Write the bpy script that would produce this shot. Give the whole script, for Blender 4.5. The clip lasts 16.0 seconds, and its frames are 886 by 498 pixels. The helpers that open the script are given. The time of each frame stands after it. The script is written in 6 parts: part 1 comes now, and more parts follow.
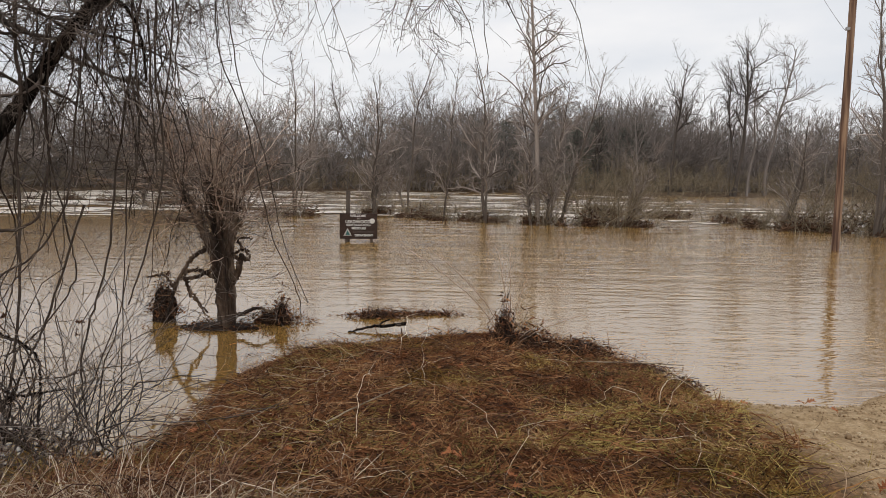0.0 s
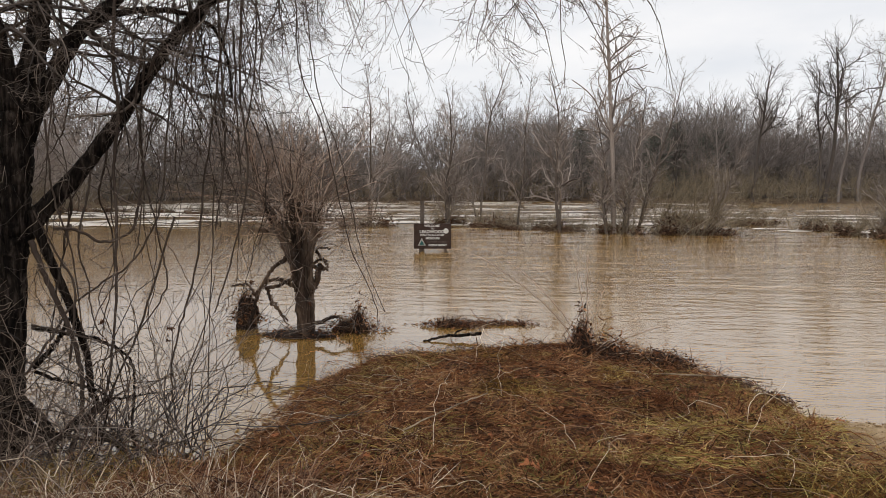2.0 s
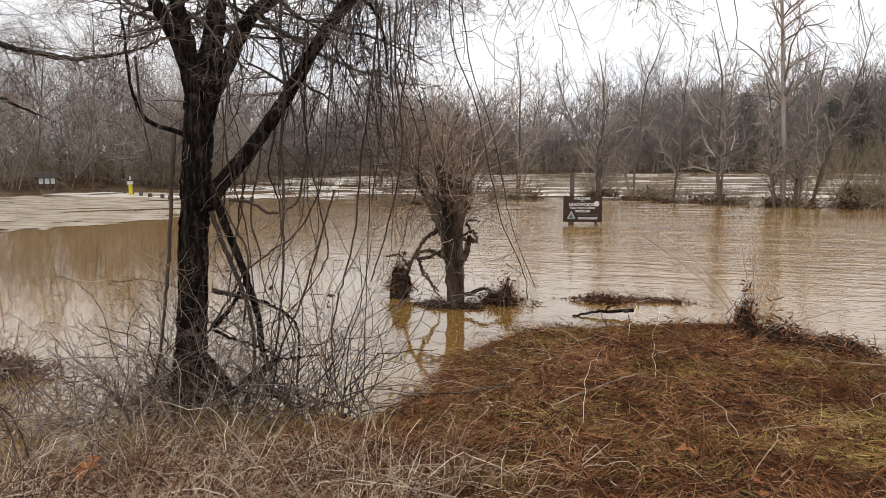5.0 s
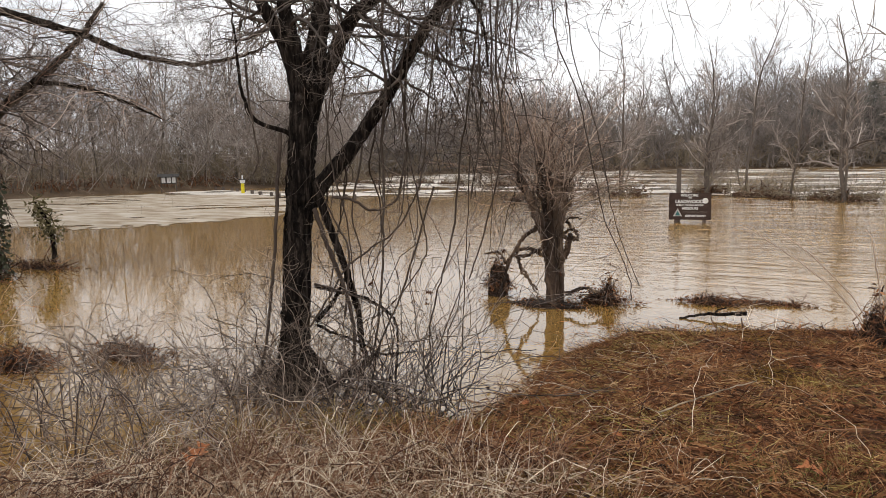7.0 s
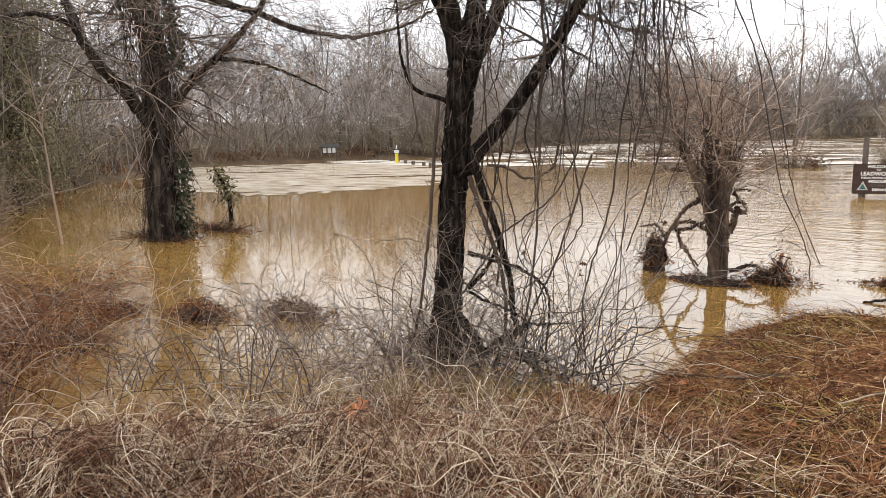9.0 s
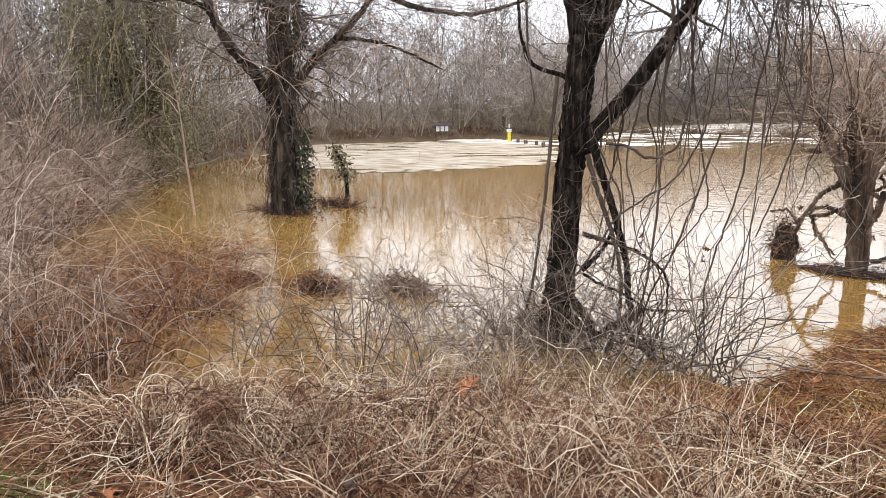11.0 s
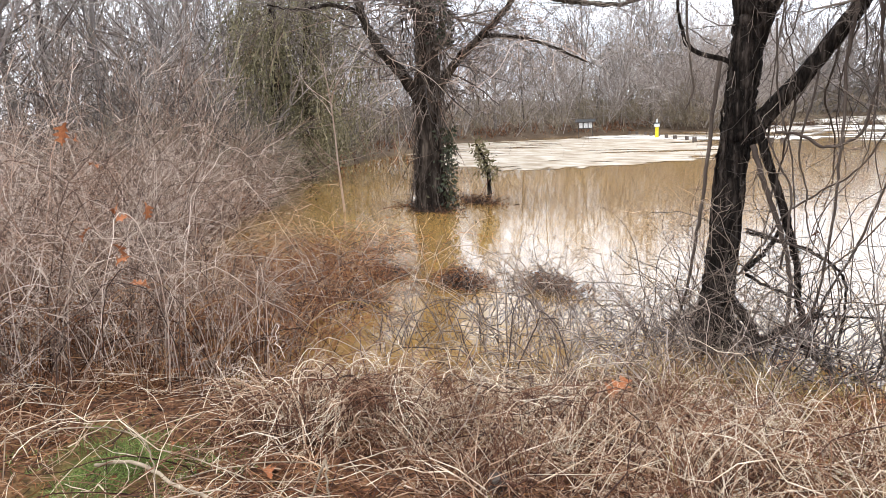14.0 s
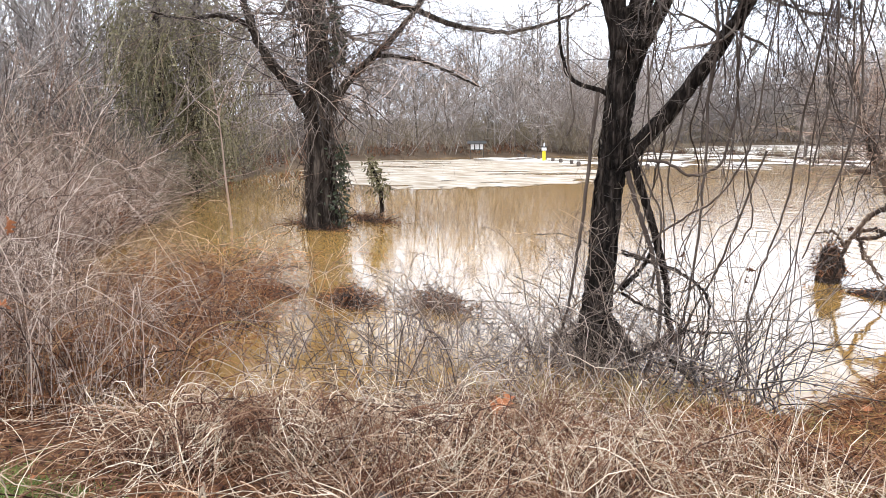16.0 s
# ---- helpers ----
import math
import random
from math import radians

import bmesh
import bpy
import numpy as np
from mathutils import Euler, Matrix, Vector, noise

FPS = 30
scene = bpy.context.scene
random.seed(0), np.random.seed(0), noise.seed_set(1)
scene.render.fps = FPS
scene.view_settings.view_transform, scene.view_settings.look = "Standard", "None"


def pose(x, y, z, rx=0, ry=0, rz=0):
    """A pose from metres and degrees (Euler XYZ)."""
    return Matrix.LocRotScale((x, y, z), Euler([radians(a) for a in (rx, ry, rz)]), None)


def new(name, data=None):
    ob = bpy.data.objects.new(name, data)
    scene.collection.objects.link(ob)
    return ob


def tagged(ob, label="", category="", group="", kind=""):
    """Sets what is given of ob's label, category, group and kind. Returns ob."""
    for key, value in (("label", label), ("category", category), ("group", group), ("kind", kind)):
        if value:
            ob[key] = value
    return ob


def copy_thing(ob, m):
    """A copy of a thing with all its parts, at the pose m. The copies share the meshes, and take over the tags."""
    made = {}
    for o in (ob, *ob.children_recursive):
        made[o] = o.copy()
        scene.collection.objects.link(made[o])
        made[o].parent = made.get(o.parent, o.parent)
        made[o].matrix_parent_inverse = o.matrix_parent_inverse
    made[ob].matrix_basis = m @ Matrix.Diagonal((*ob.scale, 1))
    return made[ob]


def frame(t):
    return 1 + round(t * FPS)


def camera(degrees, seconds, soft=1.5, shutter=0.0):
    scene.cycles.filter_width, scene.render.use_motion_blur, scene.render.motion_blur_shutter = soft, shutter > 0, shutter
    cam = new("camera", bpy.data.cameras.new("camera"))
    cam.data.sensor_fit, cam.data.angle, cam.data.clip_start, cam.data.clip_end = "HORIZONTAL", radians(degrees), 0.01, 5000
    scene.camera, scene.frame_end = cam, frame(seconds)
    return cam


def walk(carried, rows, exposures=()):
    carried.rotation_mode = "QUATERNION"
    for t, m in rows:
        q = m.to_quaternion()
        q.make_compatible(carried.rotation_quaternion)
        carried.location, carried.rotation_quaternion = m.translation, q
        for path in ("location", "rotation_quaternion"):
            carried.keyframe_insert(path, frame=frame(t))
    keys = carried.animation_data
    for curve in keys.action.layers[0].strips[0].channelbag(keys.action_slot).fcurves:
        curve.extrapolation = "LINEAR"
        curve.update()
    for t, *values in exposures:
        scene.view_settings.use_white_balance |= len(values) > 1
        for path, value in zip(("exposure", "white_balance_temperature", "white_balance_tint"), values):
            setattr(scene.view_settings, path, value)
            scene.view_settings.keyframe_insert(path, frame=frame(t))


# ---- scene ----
cam = camera(65.65, 16.0, soft=0.6)
# seconds, eye x y z in metres over the water, heading to the left, pitch, lean to the right
ROWS = [
    (0.0, -0.015, -0.052, 2.034, 0.23, -5.64, -0.92),
    (0.5, -0.019, -0.061, 2.034, 1.38, -5.26, -0.71),
    (1.0, -0.024, -0.049, 2.034, 3.09, -5.06, -0.66),
    (1.5, -0.025, -0.051, 2.035, 4.52, -4.92, -0.76),
    (2.0, -0.036, -0.045, 2.028, 6.35, -4.88, -0.18),
    (2.5, -0.036, -0.042, 2.026, 7.20, -4.94, -0.10),
    (3.0, -0.036, -0.049, 2.033, 8.23, -5.19, 0.11),
    (3.5, -0.056, -0.032, 2.026, 11.01, -5.54, 0.88),
    (4.0, -0.056, -0.057, 2.031, 14.07, -6.30, 0.89),
    (6.5, -0.093, 0.061, 2.018, 24.39, -7.32, 0.58),
    (7.0, -0.100, 0.057, 2.018, 26.94, -7.26, 0.95),
    (7.5, -0.116, 0.051, 2.015, 30.03, -7.55, 0.87),
    (8.0, -0.121, 0.044, 2.010, 32.89, -8.24, 1.08),
    (8.5, -0.141, 0.053, 2.003, 35.97, -8.88, 1.26),
    (9.0, -0.167, 0.067, 1.996, 39.36, -9.46, 1.26),
    (9.5, -0.160, 0.060, 1.991, 41.26, -10.03, 1.07),
    (10.0, -0.174, 0.063, 1.990, 44.03, -10.49, 0.86),
    (12.5, -0.286, 0.092, 1.953, 54.80, -10.26, 2.36),
    (13.0, -0.301, 0.088, 1.943, 57.41, -9.77, 2.68),
    (13.5, -0.307, 0.084, 1.942, 59.01, -10.03, 2.95),
    (14.0, -0.310, 0.079, 1.941, 60.39, -10.72, 2.56),
    (14.5, -0.306, 0.080, 1.944, 59.94, -11.67, 2.58),
    (15.0, -0.298, 0.081, 1.947, 57.00, -11.03, 1.64),
    (15.5, -0.282, 0.082, 1.955, 55.02, -10.09, 1.32),
    (16.0, -0.274, 0.087, 1.954, 51.31, -9.46, 0.56),
]
walk(cam, [(t, pose(x, y, z, 90 + pitch, 0, yaw) @ pose(0, 0, 0, 0, 0, -roll)) for t, x, y, z, yaw, pitch, roll in ROWS],
     exposures=[(0.0, 0.1, 6700, 11), (2.0, 0.15, 6700, 11), (4.0, 0.4, 6700, 11), (7.0, 0.54, 6700, 11), (9.0, 1.02, 6600, 10), (12.5, 1.52, 6200, 10), (14.5, 1.63, 6080, 10), (16.0, 1.7, 5980, 10)])

# ---- sky and light ----
world = bpy.data.worlds.new("overcast")
scene.world = world
world.use_nodes = True
wn, wl = world.node_tree.nodes, world.node_tree.links
wn.clear()
SUN_UP, SUN_ROUND = radians(42), radians(200)
sky = wn.new("ShaderNodeTexSky")
sky.sky_type, sky.sun_disc, sky.sun_elevation, sky.sun_rotation = "NISHITA", False, SUN_UP, SUN_ROUND
sky.air_density, sky.dust_density = 1.0, 3.0
coord = wn.new("ShaderNodeTexCoord")
stretch = wn.new("ShaderNodeMapping")
stretch.inputs["Scale"].default_value = (1.0, 1.0, 3.2)
cloud = wn.new("ShaderNodeTexNoise")
cloud.inputs["Scale"].default_value, cloud.inputs["Detail"].default_value = 2.6, 6.0
tone = wn.new("ShaderNodeValToRGB")
tone.color_ramp.elements[0].position, tone.color_ramp.elements[0].color = 0.30, (0.70, 0.75, 0.82, 1)
tone.color_ramp.elements[1].position, tone.color_ramp.elements[1].color = 0.62, (0.93, 0.94, 0.96, 1)
lift = wn.new("ShaderNodeMix")
lift.data_type, lift.blend_type = "RGBA", "MULTIPLY"
lift.inputs["Factor"].default_value = 1.0
lift.inputs[7].default_value = (9.6, 9.6, 9.6, 1)
veil = wn.new("ShaderNodeMix")
veil.data_type = "RGBA"
veil.inputs["Factor"].default_value = 0.93
back = wn.new("ShaderNodeBackground")
back.inputs["Strength"].default_value = 0.1
wout = wn.new("ShaderNodeOutputWorld")
wl.new(coord.outputs["Generated"], stretch.inputs["Vector"])
wl.new(stretch.outputs["Vector"], cloud.inputs["Vector"])
wl.new(cloud.outputs["Fac"], tone.inputs["Fac"])
wl.new(tone.outputs["Color"], lift.inputs[6])
wl.new(sky.outputs["Color"], veil.inputs[6])
wl.new(lift.outputs[2], veil.inputs[7])
wl.new(veil.outputs[2], back.inputs["Color"])
wl.new(back.outputs["Background"], wout.inputs["Surface"])
sun = new("sun", bpy.data.lights.new("sun", "SUN"))
sun.data.energy, sun.data.angle, sun.data.color = 0.6, radians(25), (1.0, 0.96, 0.9)
sun.matrix_world = Matrix.Rotation(-SUN_ROUND, 4, "Z") @ pose(0, 0, 0, -(90 - math.degrees(SUN_UP)), 0, 0)


# ---- materials ----
def ramp(nodes, stops):
    r = nodes.new("ShaderNodeValToRGB")
    while len(r.color_ramp.elements) < len(stops):
        r.color_ramp.elements.new(0.5)
    for e, (p, c) in zip(r.color_ramp.elements, stops):
        e.position, e.color = p, (*c, 1)
    return r


def blend(nodes, links, kind, fac, a, b):
    m = nodes.new("ShaderNodeMix")
    m.data_type, m.blend_type = "RGBA", kind
    for socket, v in ((m.inputs["Factor"], fac), (m.inputs[6], a), (m.inputs[7], b)):
        if isinstance(v, (int, float)):
            socket.default_value = v
        elif isinstance(v, tuple):
            socket.default_value = (*v, 1)
        else:
            links.new(v, socket)
    return m.outputs[2]


def surface(name, stops, scale=6.0, stretch=(1, 1, 1), rough=0.85, bump=0.4, bump_scale=40.0, depth=0.01, island=0.0, fine=0.35, spec=0.3, patches=()):
    """A rough natural surface: two sizes of variation over a colour ramp, bump, a change of tone from piece to piece,
    and noise patches multiplied by a darker or greener tint.
    """
    mat = bpy.data.materials.new(name)
    mat.use_nodes = True
    n, l = mat.node_tree.nodes, mat.node_tree.links
    b = n["Principled BSDF"]
    tc = n.new("ShaderNodeTexCoord")
    mp = n.new("ShaderNodeMapping")
    mp.inputs["Scale"].default_value = stretch
    l.new(tc.outputs["Object"], mp.inputs["Vector"])
    big = n.new("ShaderNodeTexNoise")
    big.inputs["Scale"].default_value, big.inputs["Detail"].default_value = scale, 5.0
    l.new(mp.outputs["Vector"], big.inputs["Vector"])
    small = n.new("ShaderNodeTexNoise")
    small.inputs["Scale"].default_value, small.inputs["Detail"].default_value = bump_scale, 4.0
    l.new(mp.outputs["Vector"], small.inputs["Vector"])
    r = ramp(n, stops)
    fac = big.outputs["Fac"]
    if island:
        geo = n.new("ShaderNodeNewGeometry")
        mixed = n.new("ShaderNodeMix")
        mixed.inputs["Factor"].default_value = island
        l.new(fac, mixed.inputs[2])
        l.new(geo.outputs["Random Per Island"], mixed.inputs[3])
        fac = mixed.outputs[0]
    l.new(fac, r.inputs["Fac"])
    grey = ramp(n, [(0.3, (0.45, 0.45, 0.45)), (0.7, (1, 1, 1))])
    l.new(small.outputs["Fac"], grey.inputs["Fac"])
    colour = blend(n, l, "MULTIPLY", fine, r.outputs["Color"], grey.outputs["Color"])
    for size, low, high, tint in patches:
        area = n.new("ShaderNodeTexNoise")
        area.inputs["Scale"].default_value, area.inputs["Detail"].default_value = size, 3.0
        l.new(tc.outputs["Object"], area.inputs["Vector"])
        shade = ramp(n, [(low, (1, 1, 1)), (high, tint)])
        l.new(area.outputs["Fac"], shade.inputs["Fac"])
        colour = blend(n, l, "MULTIPLY", 1.0, colour, shade.outputs["Color"])
    l.new(colour, b.inputs["Base Color"])
    b.inputs["Roughness"].default_value = rough
    b.inputs["Specular IOR Level"].default_value = spec
    if bump:
        bp = n.new("ShaderNodeBump")
        bp.inputs["Strength"].default_value, bp.inputs["Distance"].default_value = bump, depth
        l.new(small.outputs["Fac"], bp.inputs["Height"])
        l.new(bp.outputs["Normal"], b.inputs["Normal"])
    return mat


BARK = surface("wet_bark", [(0.4, (0.01, 0.0075, 0.006)), (0.52, (0.03, 0.0225, 0.018)), (0.68, (0.1, 0.078, 0.064))], 30, (1, 1, 0.16), 0.9, 1.0, 70, 0.05, fine=0.85, spec=0.1)
OLDBARK = surface("old_shaggy_bark", [(0.36, (0.014, 0.01, 0.0075)), (0.52, (0.042, 0.032, 0.025)), (0.66, (0.13, 0.102, 0.08))], 9, (1, 1, 0.2), 0.9, 1.0, 30, 0.05, fine=0.75, spec=0.12)
VINE = surface("vine_bark", [(0.25, (0.026, 0.018, 0.014)), (0.55, (0.08, 0.06, 0.048)), (0.85, (0.2, 0.16, 0.13))], 9, (1, 1, 0.3), 0.9, 0.5, 90, 0.005, 0.5, spec=0.15)
TWIG = surface("twig_bark", [(0.15, (0.05, 0.04, 0.034)), (0.6, (0.17, 0.135, 0.115)), (0.9, (0.35, 0.28, 0.225))], 3, rough=0.85, bump=0, island=0.7)
STUMPWOOD = surface("weathered_willow_wood", [(0.38, (0.02, 0.013, 0.0095)), (0.52, (0.08, 0.052, 0.037)), (0.67, (0.25, 0.18, 0.13))], 6, (1, 1, 0.2), 0.9, 0.8, 50, 0.02)
CANE = surface("bramble_cane", [(0.16, (0.055, 0.03, 0.021)), (0.5, (0.33, 0.228, 0.168)), (0.85, (0.75, 0.61, 0.5))], 2, bump=0, island=0.75, patches=((0.9, 0.5, 0.66, (0.72, 0.58, 0.5)),))
BRAMBLE = surface("bramble_stem", [(0.1, (0.04, 0.024, 0.018)), (0.5, (0.17, 0.118, 0.088)), (0.9, (0.5, 0.4, 0.32))], 2, bump=0, island=0.8)
PALEWOOD = surface("pale_dead_wood", [(0.38, (0.16, 0.115, 0.075)), (0.62, (0.42, 0.33, 0.23))], 9, (1, 1, 0.3), 0.85, 0.5, 60, 0.004)
STRAW = surface("dry_straw", [(0.18, (0.065, 0.027, 0.016)), (0.38, (0.26, 0.118, 0.062)), (0.6, (0.53, 0.365, 0.235)), (0.84, (0.9, 0.77, 0.59))], 1.5, bump=0, island=0.8, patches=((2.8, 0.5, 0.62, (0.42, 0.31, 0.26)),))
MATTED = surface("matted_dead_grass", [(0.2, (0.04, 0.016, 0.009)), (0.42, (0.24, 0.092, 0.036)), (0.66, (0.46, 0.222, 0.092)), (0.9, (0.72, 0.5, 0.28))], 1.2, bump=0, island=0.65, patches=((3.4, 0.46, 0.58, (0.52, 0.42, 0.36)), (0.9, 0.57, 0.68, (0.85, 1.05, 0.55))))
OLIVEGRASS = surface("olive_dead_grass", [(0.15, (0.07, 0.045, 0.014)), (0.5, (0.25, 0.17, 0.05)), (0.85, (0.5, 0.38, 0.14))], 2, bump=0, island=0.7)
YELLOWGRASS = surface("yellowing_grass", [(0.1, (0.22, 0.15, 0.04)), (0.5, (0.5, 0.37, 0.1)), (0.9, (0.8, 0.65, 0.27))], 2, bump=0, island=0.7)
GREENGRASS = surface("green_grass", [(0.1, (0.07, 0.1, 0.022)), (0.5, (0.155, 0.215, 0.05)), (0.9, (0.33, 0.37, 0.12))], 2, bump=0, island=0.7)
IVY = surface("ivy_leaf", [(0.1, (0.02, 0.025, 0.012)), (0.6, (0.05, 0.06, 0.03)), (0.9, (0.09, 0.085, 0.05))], 2, bump=0, island=0.8, rough=0.6)
GREENVINE = surface("green_creeper", [(0.1, (0.07, 0.062, 0.03)), (0.5, (0.175, 0.152, 0.074)), (0.9, (0.34, 0.295, 0.175))], 2, bump=0, island=0.8)
CEDAR = surface("cedar_foliage", [(0.1, (0.1, 0.1, 0.083)), (0.9, (0.2, 0.2, 0.17))], 2, bump=0, island=0.8)
DEBRIS = surface("flood_debris", [(0.1, (0.035, 0.017, 0.01)), (0.5, (0.11, 0.055, 0.03)), (0.9, (0.25, 0.15, 0.088))], 3, bump=0, island=0.75)
PACKED = surface("packed_drift", [(0.3, (0.012, 0.007, 0.0045)), (0.5, (0.04, 0.021, 0.012)), (0.72, (0.11, 0.06, 0.033))], 14, rough=0.8, bump=1.0, bump_scale=70, depth=0.02, island=0.35)
LEAF = surface("fallen_oak_leaf", [(0.2, (0.2, 0.06, 0.02)), (0.6, (0.4, 0.15, 0.06)), (0.9, (0.5, 0.25, 0.13))], 20, bump=0.3, bump_scale=120, depth=0.002)
LITTER = surface("leaf_litter", [(0.1, (0.02, 0.01, 0.006)), (0.45, (0.1, 0.038, 0.016)), (0.75, (0.28, 0.11, 0.042)), (0.95, (0.5, 0.26, 0.14))], 3, bump=0, island=0.85)
# grey bark, paled further: the haze of distance is put into its colour
FARBARK = surface("distant_hazed_bark", [(0.2, (0.15, 0.128, 0.115)), (0.8, (0.29, 0.252, 0.23))], 0.6, bump=0, island=0.6)
FARDARK = surface("distant_dark_bark", [(0.2, (0.05, 0.043, 0.038)), (0.8, (0.12, 0.1, 0.088))], 0.6, bump=0, island=0.6)
MIDBARK = surface("flooded_bark", [(0.2, (0.05, 0.04, 0.034)), (0.6, (0.13, 0.105, 0.088)), (0.9, (0.26, 0.22, 0.19))], 0.8, bump=0, island=0.7)
# pale bark; the side woods' haze is painted into this colour too
SIDEBARK = surface("pale_hazed_bark", [(0.15, (0.13, 0.104, 0.088)), (0.5, (0.3, 0.25, 0.217)), (0.9, (0.54, 0.47, 0.42))], 0.6, bump=0, island=0.7)
FARBRUSH = surface("distant_brush", [(0.1, (0.11, 0.085, 0.055)), (0.5, (0.235, 0.187, 0.125)), (0.9, (0.41, 0.345, 0.25))], 0.4, bump=0, island=0.7)
POLEWOOD = surface("pole_wood", [(0.38, (0.09, 0.05, 0.036)), (0.5, (0.19, 0.112, 0.076)), (0.64, (0.36, 0.235, 0.15))], 2.0, (6, 6, 0.25), 0.85, 0.5, 14, 0.006)
SIGNBROWN = surface("sign_brown_paint", [(0.3, (0.03, 0.016, 0.011)), (0.7, (0.055, 0.03, 0.022))], 8, rough=0.6, bump=0.2, bump_scale=60, depth=0.003)
SIGNWHITE = surface("sign_white_paint", [(0.3, (0.6, 0.58, 0.55)), (0.7, (0.78, 0.77, 0.74))], 8, rough=0.6, bump=0)
SIGNGREEN = surface("sign_teal_paint", [(0.3, (0.06, 0.2, 0.19)), (0.7, (0.1, 0.3, 0.28))], 8, rough=0.6, bump=0)
GREYWOOD = surface("grey_post_wood", [(0.3, (0.07, 0.055, 0.045)), (0.7, (0.16, 0.13, 0.11))], 8, (1, 1, 0.2), 0.9, 0.5, 50, 0.006)
YELLOW = surface("yellow_plastic", [(0.3, (0.62, 0.5, 0.02)), (0.7, (0.8, 0.68, 0.04))], 5, rough=0.5, bump=0)
PAPER = surface("white_paper", [(0.3, (0.7, 0.7, 0.7)), (0.7, (0.85, 0.85, 0.84))], 12, rough=0.7, bump=0)
DARKROOF = surface("dark_roof", [(0.3, (0.03, 0.028, 0.028)), (0.7, (0.08, 0.075, 0.07))], 6, rough=0.8, bump=0.3, bump_scale=30)
METAL = surface("galvanised_metal", [(0.3, (0.3, 0.3, 0.3)), (0.7, (0.45, 0.45, 0.46))], 9, rough=0.45, bump=0)
STONE = surface("gravel_stone", [(0.1, (0.25, 0.165, 0.09)), (0.5, (0.46, 0.325, 0.19)), (0.9, (0.64, 0.5, 0.33))], 9, bump=0.3, bump_scale=80, island=0.7)
FOAM = surface("river_foam", [(0.36, (0.26, 0.185, 0.11)), (0.5, (0.4, 0.325, 0.235)), (0.66, (0.54, 0.47, 0.385))], 1.3, (0.5, 1, 1), 0.7, 0.5, 6, 0.02)

# broken water, and the sky's sheen on the far river painted as pale colour
WHITE = surface("white_water_and_sheen", [(0.38, (0.48, 0.4, 0.31)), (0.62, (0.8, 0.75, 0.68))], 0.9, (0.4, 1, 1), 0.6, 0.5, 6, 0.03)


def ground_material():
    mat = bpy.data.materials.new("bank_soil")
    mat.use_nodes = True
    n, l = mat.node_tree.nodes, mat.node_tree.links
    b = n["Principled BSDF"]
    tc = n.new("ShaderNodeTexCoord")
    at = n.new("ShaderNodeAttribute")
    at.attribute_name = "cover"
    sep = n.new("ShaderNodeSeparateColor")
    l.new(at.outputs["Color"], sep.inputs["Color"])

    def tex(scale, detail=6.0):
        t = n.new("ShaderNodeTexNoise")
        t.inputs["Scale"].default_value, t.inputs["Detail"].default_value = scale, detail
        l.new(tc.outputs["Object"], t.inputs["Vector"])
        return t.outputs["Fac"]
    litter = ramp(n, [(0.32, (0.03, 0.014, 0.008)), (0.5, (0.13, 0.058, 0.027)), (0.68, (0.3, 0.155, 0.075))])
    l.new(tex(26, 9.0), litter.inputs["Fac"])
    speck = ramp(n, [(0.35, (0.4, 0.4, 0.4)), (0.65, (1, 1, 1))])
    l.new(tex(70), speck.inputs["Fac"])
    gravel = ramp(n, [(0.3, (0.3, 0.2, 0.11)), (0.5, (0.45, 0.315, 0.18)), (0.7, (0.57, 0.42, 0.26))])
    l.new(tex(14), gravel.inputs["Fac"])
    moss = ramp(n, [(0.3, (0.06, 0.07, 0.02)), (0.7, (0.15, 0.18, 0.04))])
    l.new(tex(12), moss.inputs["Fac"])
    far = ramp(n, [(0.3, (0.08, 0.052, 0.032)), (0.7, (0.2, 0.14, 0.09))])
    l.new(tex(0.7), far.inputs["Fac"])
    c = blend(n, l, "MIX", sep.outputs["Red"], litter.outputs["Color"], gravel.outputs["Color"])
    c = blend(n, l, "MIX", sep.outputs["Green"], c, moss.outputs["Color"])
    c = blend(n, l, "MIX", sep.outputs["Blue"], c, far.outputs["Color"])
    c = blend(n, l, "MULTIPLY", 0.5, c, speck.outputs["Color"])
    l.new(c, b.inputs["Base Color"])
    b.inputs["Roughness"].default_value = 0.95
    b.inputs["Specular IOR Level"].default_value = 0.12
    bp = n.new("ShaderNodeBump")
    bp.inputs["Strength"].default_value, bp.inputs["Distance"].default_value = 0.7, 0.02
    l.new(tex(45), bp.inputs["Height"])
    l.new(bp.outputs["Normal"], b.inputs["Normal"])
    return mat


